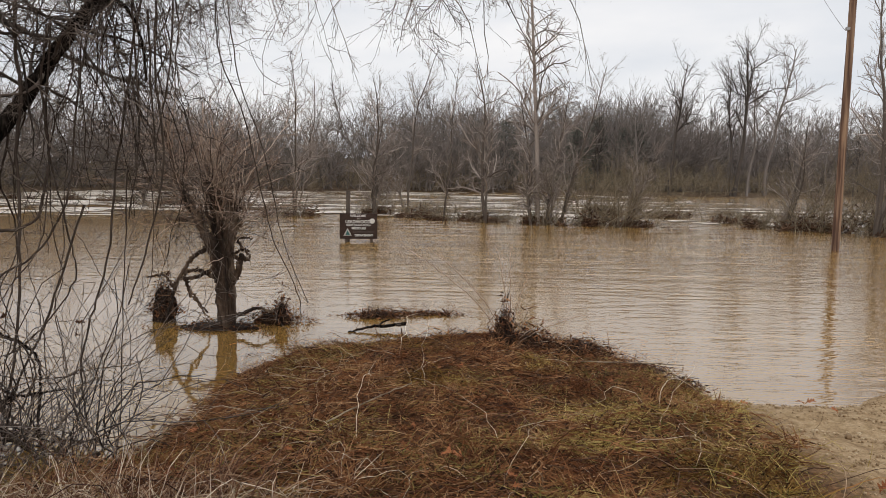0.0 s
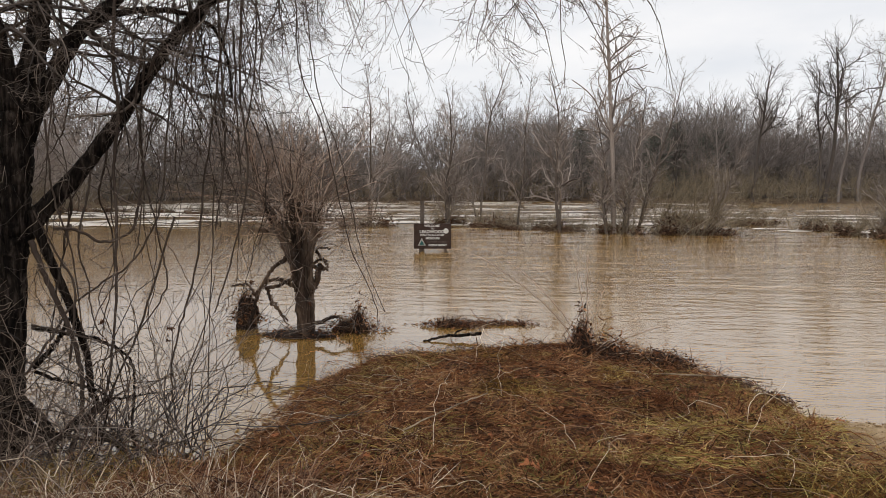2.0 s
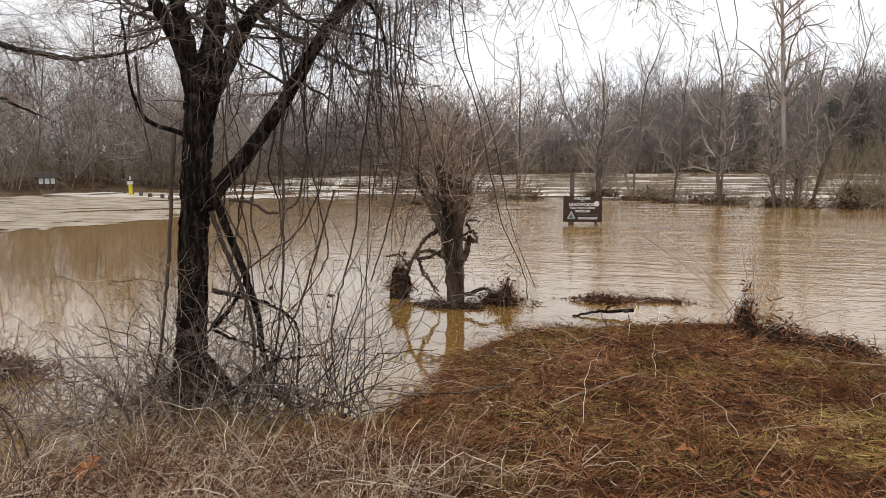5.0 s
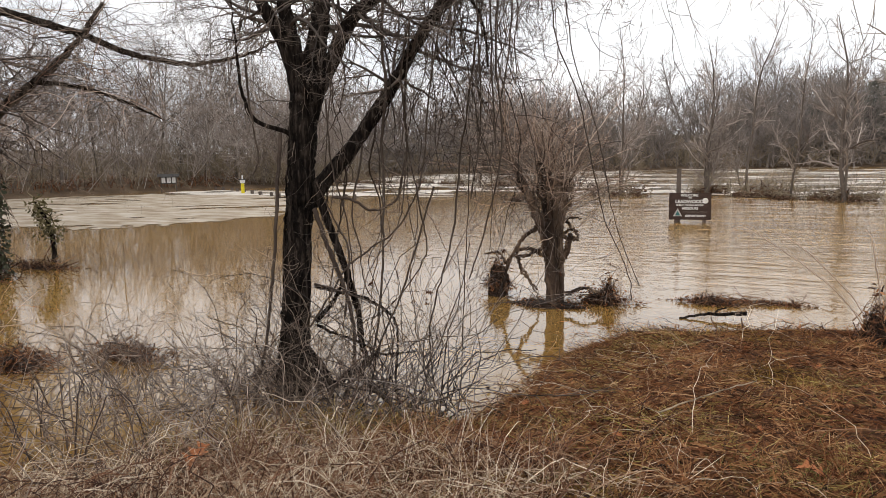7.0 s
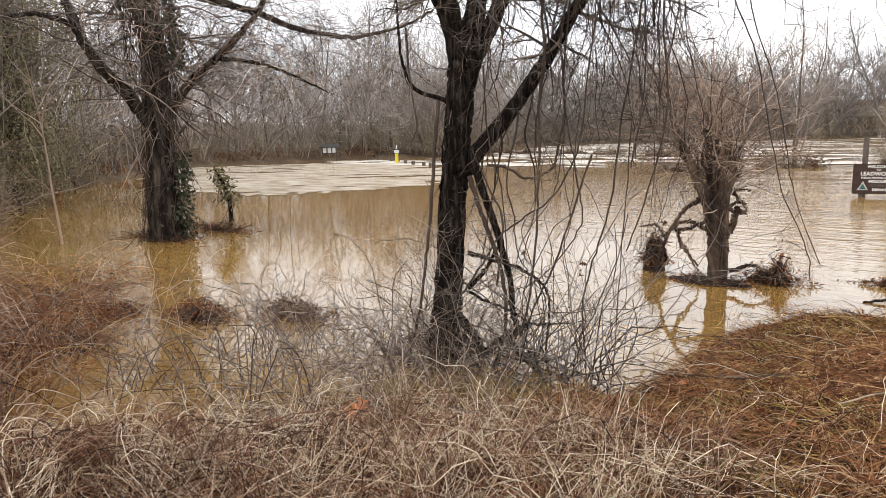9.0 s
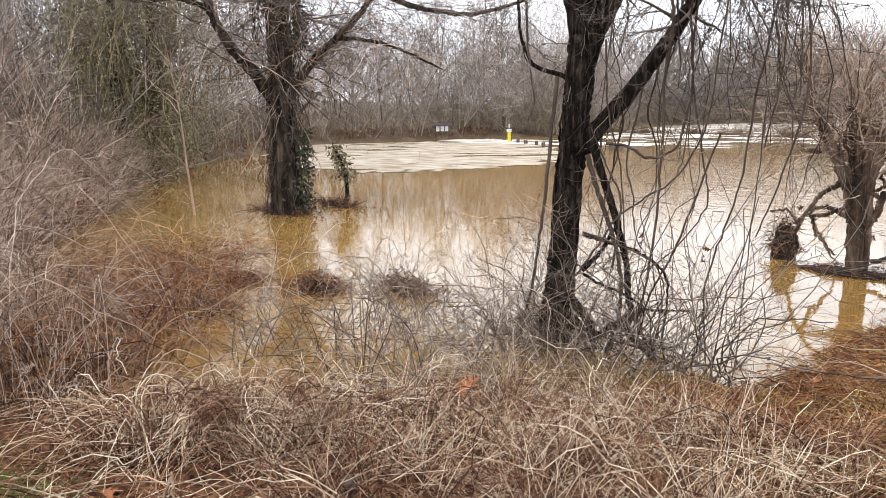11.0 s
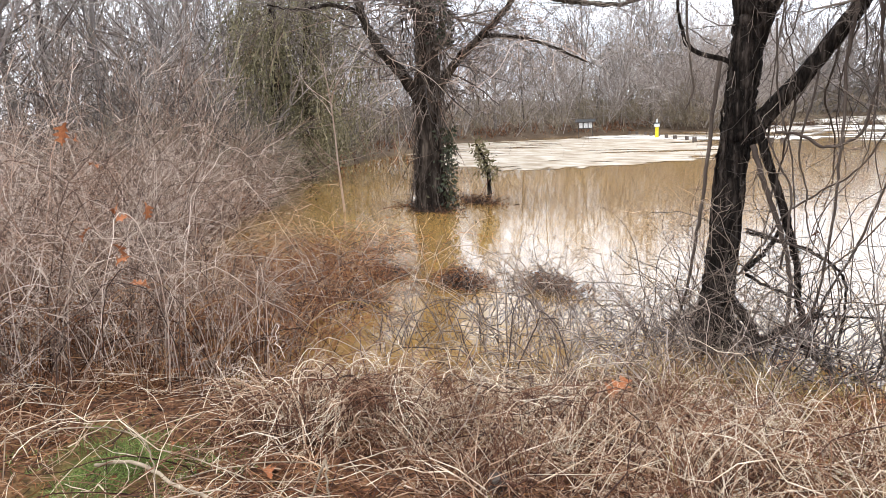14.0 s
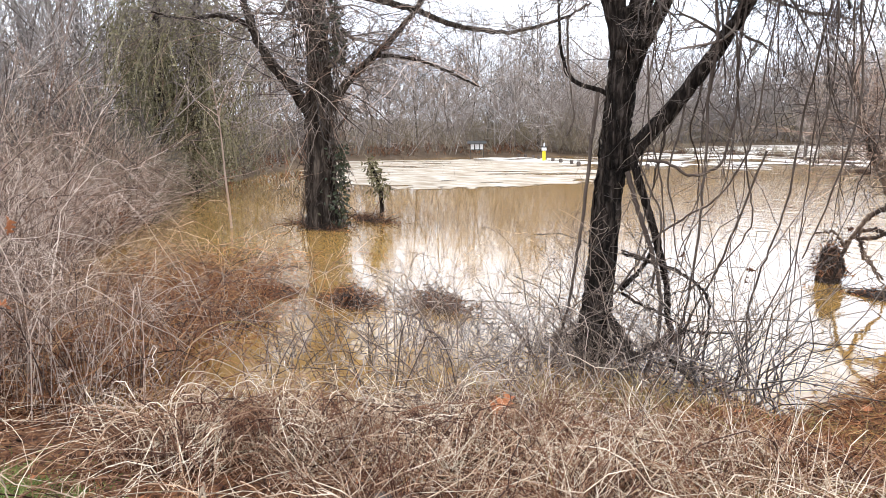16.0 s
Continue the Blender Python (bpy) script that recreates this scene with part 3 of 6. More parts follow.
def rough(x, y, s):
    """A cheap smooth unevenness, within about -1 to 1."""
    return (np.sin(x * s * 1.3 + 1.7 * np.sin(y * s * 0.9)) + np.sin(y * s * 1.7 + 1.3 * np.sin(x * s * 1.1 + 2)) + np.sin((x + y) * s * 2.9 + 1)) / 3


def height(x, y):
    x, y = np.asarray(x, float), np.asarray(y, float)
    s = -nearest(x, y) + 0.10 * rough(x, y, 2.3)
    away = np.hypot(x, y)
    far = np.clip((away - 14) / 30, 0, 1)
    dry = 0.01 + 0.47 * (1 - np.exp(-np.maximum(s, 0) / 1.15)) + 0.05 * (rough(x, y, 3.1) + 0.5 * rough(x, y, 5.3)) * np.clip(s * 1.6, 0, 1) * (1 - far)
    hill = np.where(y > 55, np.clip((s - 26) * (0.13 + 0.1 * np.clip(x / 30, 0, 1)), 0, (8.0 + 5.0 * np.clip(x / 30, 0, 1) + 2.5 * rough(x, y, 0.06)) * np.clip((x + 90) / 45, 0.45, 1)), np.clip((s - 16) * 0.08, 0, 4.0) * np.clip((y - 8) / 12, 0, 1)) * far
    wet = -0.5 * (1 - np.exp(np.minimum(s, 0) / 1.6)) - 1.5 * np.clip(-s / 30, 0, 1)
    return np.where(s > 0, dry + hill + far * 0.25 * np.clip(s / 4, 0, 1), wet)


def lattice(x0, x1, y0, y1, step, growth, reach):
    def axis(a, b):
        mid = np.arange(a, b + step / 2, step)
        out, gap, ends = [], step, 0.0
        while ends < reach:
            gap *= growth
            ends += gap
            out.append(ends)
        out = np.array(out)
        return np.concatenate([a - out[::-1], mid, mid[-1] + out])
    xs, ys = axis(x0, x1), axis(y0, y1)
    gx, gy = np.meshgrid(xs, ys)
    i = np.arange(len(ys) - 1)[:, None] * len(xs) + np.arange(len(xs) - 1)[None]
    quads = np.stack([i, i + 1, i + 1 + len(xs), i + len(xs)], -1).reshape(-1, 4)
    return gx.ravel(), gy.ravel(), quads


# ---- ground and water ----
gx, gy, gq = lattice(-12, 6, -2, 10.0, 0.19, 1.12, 1600)
me = mesh_from("ground", np.stack([gx, gy, height(gx, gy)], 1), gq, SOIL)
cover = me.color_attributes.new("cover", "FLOAT_COLOR", "POINT")
gravel = np.clip((gx - 1.95 - 0.12 * (gy - 3.4) + 0.22 * rough(gx, gy, 2.0)) * 2.4, 0, 1) * (np.hypot(gx, gy) < 40)
moss = np.clip(1.0 - np.hypot((gx + 3.75) / 0.6, (gy - 0.15) / 0.42) + 0.35 * rough(gx, gy, 5), 0, 1)
moss = np.maximum(moss, 0.1 * np.clip(1.1 - np.hypot((gx - 1.6) / 1.3, (gy - 5.2) / 1.0) + 0.5 * rough(gx, gy, 4), 0, 1))
cover.data.foreach_set("color", np.stack([gravel, moss, np.clip((np.hypot(gx, gy) - 12) / 12, 0, 1), np.ones_like(gx)], 1).astype(np.float32).ravel())
tagged(new("ground", me), "muddy river bank covered with dead litter", "ground", kind="structure")

wx, wy, wq = lattice(-24, 12, 2, 44, 0.8, 1.14, 1500)
me = mesh_from("water", np.stack([wx, wy, np.zeros_like(wx)], 1), wq, WATER)
flow = me.attributes.new("current", "FLOAT", "POINT")
slack = np.clip((wy - 8.0 - 0.9 * np.maximum(-wx - 2, 0) * 0.6) / 9.0, 0, 1)
run = 0.012 + 0.25 * slack + 0.5 * np.clip((wy - 17 - 0.35 * np.maximum(-wx - 3, 0)) / 8, 0, 1)
run = run * (1 - 0.93 * np.clip((wy - 15) / 16, 0, 1))
wild = me.attributes.new("rapids", "FLOAT", "POINT")
calm = 1 - 0.7 * np.clip((-wx - 5) / 8, 0, 1)
wild.data.foreach_set("value", (calm * (0.1 * slack + 0.9 * np.clip((wy - 22 - 0.3 * np.maximum(-wx - 3, 0)) / 14, 0, 1))).astype(np.float32))
run = run * (1 - 0.6 * np.clip((-wx - 4) / 6, 0, 1))
run = np.maximum(run, 0.11 * np.clip((wx - 0.5) / 2.0, 0, 1))
flow.data.foreach_set("value", run.astype(np.float32))
tagged(new("water", me), "brown muddy flood water with ripples", "water", kind="structure")


def foam_raft():
    """Pale foam lying on the slack water: an uneven sheet with torn edges and streaks of open water."""
    rng = np.random.RandomState(4)
    xs, ys = np.meshgrid(np.arange(-50, -14, 0.18), np.arange(11, 48, 0.18))
    edge = [(-48, 26), (-44.5, 31.5), (-41.2, 36), (-36.5, 37.2), (-31.5, 36.4), (-26.3, 32.5), (-21.3, 27.5), (-17.6, 21.4), (-18.8, 17.6), (-19.9, 15.3), (-22.6, 14.0), (-27, 14.2), (-36, 18.4)]
    inside, best = np.zeros(xs.shape, bool), np.full(xs.shape, 1e9)
    for (ax, ay), (bx, by) in zip(edge, edge[1:] + edge[:1]):
        dx, dy = bx - ax, by - ay
        t = np.clip(((xs - ax) * dx + (ys - ay) * dy) / (dx * dx + dy * dy), 0, 1)
        best = np.minimum(best, np.hypot(xs - ax - t * dx, ys - ay - t * dy))
        cross = (ay > ys) != (by > ys)
        inside ^= cross & (xs < dx * (ys - ay) / (dy if dy else 1e-9) + ax)
    d = np.where(inside, best, -best) + 0.6 * rough(xs, ys, 1.6) + 0.4 * rough(xs, ys, 4.3) + 0.2 * rough(xs, ys, 9.7)
    along, over = 0.75 * xs + 0.66 * ys, -0.66 * xs + 0.75 * ys
    streak = np.array([noise.noise(Vector((a * 0.16, b * 0.6, 3))) + 0.6 * noise.noise(Vector((a * 0.5, b * 1.5, 8))) for a, b in zip(along.ravel(), over.ravel())]).reshape(xs.shape)
    keep = (d > 0) & (streak < 0.56 - 0.42 * np.clip(1 - d / 2.2, 0, 1))
    n = xs.shape[1]
    idx = np.arange(xs.size).reshape(xs.shape)
    cell = keep[:-1, :-1] & keep[1:, :-1] & keep[:-1, 1:] & keep[1:, 1:]
    quads = np.stack([idx[:-1, :-1][cell], idx[:-1, 1:][cell], idx[1:, 1:][cell], idx[1:, :-1][cell]], 1)
    z = 0.005 + 0.004 * (rough(xs, ys, 3.0) + 1) + rng.uniform(0, 0.003, xs.shape)
    used, inv = np.unique(quads.ravel(), return_inverse=True)
    verts = np.stack([xs.ravel(), ys.ravel(), z.ravel()], 1)[used]
    tagged(new("foam", mesh_from("foam", verts, inv.reshape(-1, 4), FOAM)), "pale cream foam drifting on slack brown water", "foam", kind="stuff")


def whitewater_and_sheen():
    """Broken white water between the flooded shrubs and over the drowned far bar; the same white sheets paint the sky's
    reflection on the far river.
    """
    xs, ys = np.meshgrid(np.arange(-70, 34, 0.5), np.arange(35, 130, 0.5))
    a = np.array([noise.noise(Vector((x * 0.09, y * 0.32, 1))) + 0.7 * noise.noise(Vector((x * 0.35, y * 1.1, 5))) for x, y in zip(xs.ravel(), ys.ravel())]).reshape(xs.shape)
    keep = (a > 0.04 - 0.2 * np.clip((-xs - 14) / 10, 0, 1) + 0.004 * np.maximum(xs + 14, 0)) & (nearest(xs, ys) > 2)
    idx = np.arange(xs.size).reshape(xs.shape)
    cell = keep[:-1, :-1] & keep[1:, :-1] & keep[:-1, 1:] & keep[1:, 1:]
    quads = np.stack([idx[:-1, :-1][cell], idx[:-1, 1:][cell], idx[1:, 1:][cell], idx[1:, :-1][cell]], 1)
    used, inv = np.unique(quads.ravel(), return_inverse=True)
    verts = np.stack([xs.ravel(), ys.ravel(), (0.015 + 0.05 * np.clip(a, 0, 1)).ravel()], 1)[used]
    tagged(new("whitewater_and_sheen", mesh_from("whitewater_and_sheen", verts, inv.reshape(-1, 4), WHITE)), "white broken water and painted sky sheen on the river in flood", "foam", kind="stuff")


foam_raft()
whitewater_and_sheen()


# ---- trees by the water ----
def limb_mesh(name, line, r0, r1, mat, sides=9, wiggle=0.012, seed=1, flare=0.0, per=7, knots=0.0):
    rng = random.Random(seed)
    pts = smooth_line(line, per, wiggle, rng)
    f = np.linspace(0, 1, len(pts))
    rad = (r0 + (r1 - r0) * f) * (1 + 0.045 * np.array([rng.uniform(-1, 1) for _ in pts])) + flare * np.exp(-f * 9)
    s = Strands()
    s.one(pts, 0, 0, sides, rad)
    me = s.mesh(name, mat)
    if knots:
        for v in me.vertices:
            v.co += noise.noise_vector(Vector((v.co.x * 16, v.co.y * 16, v.co.z * 5))) * knots + noise.noise_vector(v.co * 38) * knots * 0.45
    return me, pts, rad


def thing(name, label, category, group="", at=(0, 0, 0)):
    ob = new(name)
    ob.location = at
    ob.empty_display_size = 0.2
    return tagged(ob, label, category, group)


def main_tree():
    rng = random.Random(11)
    tree = thing("tree", "dark wet bare tree hung with vines at the water's edge", "tree")
    sizes = dict(trunk=(0.108, 0.116), limb_a=(0.075, 0.03), limb_b=(0.08, 0.035), limb_c=(0.1, 0.05), limb_d=(0.085, 0.025), limb_e=(0.075, 0.02), limb_f=(0.02, 0.006), limb_g=(0.03, 0.008))
    crown = {}
    droop = [(8, 7, 0.55, 45, -0.05, 0.22, 0.3, 0.2), (6, 6, 0.55, 40, -0.07, 0.22, 0.35, 0.2), (5, 3, 0.5, 40, -0.05, 0.2, 0.5, 0.2), (4, 0, 0.5, 40, -0.02, 0.2, 0.5, 0.2)]
    for name, line in MAIN.items():
        r0, r1 = sizes[name]
        me, pts, rad = limb_mesh(name, line, r0, r1, BARK, 24 if name == "trunk" else 12, 0.004, 3, 0.04 if name == "trunk" else 0, 18 if name == "trunk" else 7, 0.02 if name == "trunk" else 0.006)
        pts, rad = (pts[::2], rad[::2]) if name == "trunk" else (pts, rad)
        part(name.split("_")[0], me, tree)
        if name != "trunk":
            for i in range(len(pts) // 3, len(pts), 1 if name in ("limb_d", "limb_e", "limb_g") else 3):
                for _ in range(1):
                    way = Vector((rng.gauss(0, 1), rng.gauss(0, 0.8), rng.gauss(0.1, 0.6)))
                    grow(crown, rng, pts[i], way, rng.uniform(0.5, 1.3), max(rad[i] * 0.3, 0.005), 0, droop)
    s = Strands()
    s.grown(crown, (4, 3, 2, 2))
    part("crown", s.mesh("crown", TWIG), tree, "bare drooping twigs")
    shred, loose = {}, [(7, 3, 0.4, 50, -0.03, 0.25, 0.4, 0.1), (5, 0, 0.4, 45, -0.03, 0.25, 0.5, 0.2)]
    for k, line in enumerate(VINES):
        r = (0.013, 0.013, 0.016, 0.021, 0.009, 0.005, 0.006, 0.005)[k] if k < 8 else rng.uniform(0.005, 0.01)
        me, pts, rad = limb_mesh("vine", line, r, r * 0.65, VINE, 6, 0.0035, 20 + k)
        part("vine", me, tree)
        for i in range(2, len(pts), 3 if k in (6, 7) else 5):
            grow(shred, rng, pts[i], (rng.gauss(0, 1), rng.gauss(0, 0.7), rng.gauss(-0.2, 0.7)), rng.uniform(0.12, 0.5), 0.003, 0, loose)
    for k, (line, r0, r1) in enumerate(FOOT):
        me, pts, rad = limb_mesh("vine", line, r0, r1, BARK if r0 > 0.012 else VINE, 10, 0.004, 80 + k, knots=r0 * 0.22)
        part("vine", me, tree)
    # stems climbing the bole, and loose looping vines between the limbs and the water
    bole = smooth_line(MAIN["trunk"], 5)
    for k in range(9):
        turn, a = rng.gauss(0, 0.05), rng.uniform(0, 6.28)
        top = rng.randrange(12, len(bole))
        line = [bole[i] + Vector((math.cos(a + turn * i), math.sin(a + turn * i), 0)) * (0.106 + 0.04 * math.exp(-i / 3) + abs(rng.gauss(0, 0.01))) for i in range(0, top, 2)]
        me, pts, rad = limb_mesh("vine", line, rng.uniform(0.006, 0.016), 0.005, BARK, 6, 0.006, 300 + k)
        part("vine", me, tree)
    high = smooth_line(MAIN["limb_e"][1:8], 5) + smooth_line(MAIN["limb_d"][1:5], 4)
    for k in range(24):
        p = rng.choice(high)
        drop = min(p.z - 0.05, rng.choice((1.0, 1.6, 2.6, 4.5)) * rng.uniform(0.6, 1.2))
        sway, q = Vector((rng.gauss(0, 0.5), rng.gauss(0, 0.3), 0)), Vector(p)
        line, d = [q], Vector((0, 0, -1))
        for f in range(13):
            d = (d + Vector((rng.gauss(0, 0.27), rng.gauss(0, 0.24), -0.22)) + sway * 0.12).normalized()
            q = q + d * drop / 13
            line.append(q)
        me, pts, rad = limb_mesh("vine", line, rng.choice((0.003, 0.004, 0.006, 0.009)), 0.0025, VINE, 6, 0.003, 400 + k, per=3)
        part("vine", me, tree)
        for i in range(4, len(pts), 4):
            grow(shred, rng, pts[i], (rng.gauss(0, 1), rng.gauss(0, 0.7), rng.gauss(-0.3, 0.6)), rng.uniform(0.15, 0.6), 0.003, 0, loose)
    # drooping sprays from the far end of the long limb
    tail = smooth_line(MAIN["limb_e"][6:], 5)
    spray = [(10, 7, 0.42, 38, -0.1, 0.12, 0.35, 0.15), (6, 3, 0.45, 35, -0.08, 0.16, 0.4, 0.2), (4, 0, 0.5, 35, -0.05, 0.2, 0.5, 0.2)]
    for i in range(4, len(tail)):
        grow(shred, rng, tail[i], (rng.gauss(0, 0.5), rng.gauss(0, 0.3), -0.2), rng.uniform(0.7, 1.5), 0.006, 0, spray)
    s = Strands()
    s.grown(shred, (3, 2, 2))
    part("twig_mass", s.mesh("twig_mass", TWIG), tree, "loose side twigs", "stuff")
    # the dense hanging curtain below the bent limb, and single trailing stems
    hang = Strands()
    top = [Vector(q) for q in MAIN["limb_g"][2:]] + [Vector(q) for q in MAIN["limb_e"][6:9]]
    lines = []
    for k in range(70):
        a = rng.choice(top)
        p = a + Vector((rng.gauss(0, 0.16), rng.gauss(0, 0.16), rng.uniform(-0.05, 0.25)))
        n, q, pts = 12, p, []
        drop = rng.uniform(0.5, 2.2)
        d = Vector((rng.gauss(0, 0.12), rng.gauss(0, 0.12), -1))
        for i in range(n):
            pts.append(tuple(q))
            d = (d + Vector((rng.gauss(0, 0.22), rng.gauss(0, 0.22), -0.14))).normalized()
            q = q + d * drop / n
        lines.append(pts)
    hang.many(lines, np.linspace(1, 0.4, 12)[None] * np.array([[rng.uniform(0.0025, 0.006)] for _ in lines]), 4)
    ends = {}
    fine = [(5, 2, 0.5, 45, -0.06, 0.25, 0.4, 0.2), (4, 0, 0.5, 40, -0.04, 0.2, 0.5, 0.2)]
    for pts in lines:
        for k in range(8):
            grow(ends, rng, rng.choice(pts), (rng.gauss(0, 1), rng.gauss(0, 1), rng.gauss(-0.3, 0.5)), rng.uniform(0.15, 0.45), 0.0028, 0, fine)
    hang.grown(ends, (3, 2))
    part("vine_curtain", hang.mesh("vine_curtain", VINE), tree, "curtain of thin hanging vine stems", "stuff")
    # dark woody tangle between the foot and the bank
    knot, woody = {}, [(9, 4, 0.45, 50, -0.05, 0.26, 0.5, 0.15), (6, 2, 0.5, 45, -0.02, 0.28, 0.5, 0.2), (4, 0, 0.5, 45, 0.0, 0.25, 0.5, 0.2)]
    for x, y, z, wet in settle([(rng.uniform(-4.4, -2.3), rng.gauss(4.7, 0.3)) for _ in range(95)]):
        grow(knot, rng, (x, y, max(-0.05, z)), (rng.gauss(0, 0.8), rng.gauss(0, 0.4), rng.uniform(0.1, 1.1)), rng.uniform(0.6, 1.6), rng.uniform(0.003, 0.008), 0, woody)
    s = Strands()
    s.grown(knot, (5, 3, 2))
    part("root_tangle", s.mesh("root_tangle", VINE), tree, "dark tangle of woody roots and vines", "stuff")
    # tangle of roots, stems and shoots about the foot
    foot = {}
    wild = [(8, 4, 0.5, 50, -0.02, 0.3, 0.4, 0.15), (5, 2, 0.5, 45, 0.0, 0.3, 0.5, 0.2), (4, 0, 0.5, 45, 0.0, 0.25, 0.5, 0.2)]
    bx, by = MAIN["trunk"][0][:2]
    for x, y, z, wet in settle([(bx + rng.gauss(0.15, 0.5), by + rng.gauss(-0.15, 0.35)) for _ in range(85)]):
        grow(foot, rng, (x, y, max(0.0, z) - 0.01), (rng.gauss(0, 0.7), rng.gauss(0, 0.7), rng.uniform(0.3, 1.2)), rng.uniform(0.4, 1.1), rng.uniform(0.003, 0.007), 0, wild)
    for k in range(70):
        a, h = rng.uniform(0, 6.28), rng.uniform(0, 1.0)
        p = bole[0] + Vector((math.cos(a) * rng.uniform(0.13, 0.26), math.sin(a) * rng.uniform(0.13, 0.26), h))
        grow(foot, rng, p, (rng.gauss(0, 0.25), rng.gauss(0, 0.25), rng.choice((1, 1, -1))), rng.uniform(0.5, 1.2), rng.uniform(0.0025, 0.0045), 0, wild)
    s = Strands()
    s.grown(foot, (4, 3, 2))
    part("shoot_mass", s.mesh("shoot_mass", BRAMBLE), tree, "tangle of grey-brown shoots", "stuff")


def lump(size, seed, mat, grain=5.0):
    """A rugged low mound: the packed inside of a heap of drift."""
    bm = bmesh.new()
    bmesh.ops.create_icosphere(bm, subdivisions=4, radius=1.0)
    for v in bm.verts:
        n = noise.noise_vector(v.co * grain * 0.4 + Vector((seed, 0, 0))) * 0.45 + noise.noise_vector(v.co * grain + Vector((0, seed, 0))) * 0.3 + noise.noise_vector(v.co * grain * 2.7) * 0.16
        v.co = v.co * (1 + n.x * 0.6) + n * 0.3
        v.co = Vector((v.co.x * size[0], v.co.y * size[1], v.co.z * size[2]))
    me = solid("packed_drift", bm, mat)
    return me


def debris_clump(name, at, size, count, seed, label, group="", mat=None, leaves=True, steep=0.05, thick=1.0, core=0.0):
    """A heap of sticks, stems and sodden leaves caught by the flood, round a packed core."""
    rng = random.Random(seed)
    ob = thing(name, label, "flood debris", group, at)
    if core:
        part("packed_drift", lump((size[0] * core, size[1] * core, size[2] * core), seed, PACKED), ob, "dark packed mud and leaves")
    lines, radii = [], []
    for k in range(count):
        p = np.array([rng.gauss(0, size[0] * 0.42), rng.gauss(0, size[1] * 0.42), 0])
        p[2] = abs(rng.gauss(0, 0.45)) * size[2] * math.exp(-((p[0] / size[0]) ** 2 + (p[1] / size[1]) ** 2) * 1.5)
        a, up = rng.uniform(0, 6.28), rng.gauss(steep, 0.4 + 0.3 * steep)
        ln = rng.choice((0.12, 0.2, 0.3, 0.65)) * rng.uniform(0.6, 1.3) * max(size[0], 0.5) * 0.8
        d = np.array([math.cos(a), math.sin(a), up])
        pts, q = [], p - d * ln * 0.5
        for f in range(5):
            pts.append(q)
            d = d + np.array([rng.gauss(0, 0.28), rng.gauss(0, 0.28), rng.gauss(-0.03, 0.2)])
            q = q + d / np.linalg.norm(d) * ln / 4
        lines.append(pts)
        r = rng.choice((0.0015, 0.002, 0.003, 0.004, 0.007)) * (1 if max(size) < 1.0 else 1.5) * thick
        radii.append([r, r, r * 0.9, r * 0.8, r * 0.5])
    s = Strands()
    s.many(lines, radii, 3)
    part("stick_mass", s.mesh("stick_mass", mat or DEBRIS), ob, kind="stuff")
    if leaves:
        b = Strands()
        lines, radii = [], []
        for k in range(count):
            p = np.array([rng.gauss(0, size[0] * 0.36), rng.gauss(0, size[1] * 0.36), 0])
            p[2] = abs(rng.gauss(0, 0.4)) * size[2] * math.exp(-((p[0] / size[0]) ** 2 + (p[1] / size[1]) ** 2) * 1.5) + 0.01
            d = np.array([rng.gauss(0, 1), rng.gauss(0, 1), rng.gauss(0, 0.6)])
            d *= rng.uniform(0.015, 0.035) / np.linalg.norm(d)
            lines.append([p - d, p, p + d + (0, 0, rng.gauss(0, 0.012))])
            w = rng.uniform(0.005, 0.012)
            radii.append([w * 0.3, w, w * 0.3])
        b.many(lines, radii, 2)
        part("leaf_mass", b.mesh("leaf_mass", LITTER), ob, "dark sodden leaves", "stuff")
    return ob


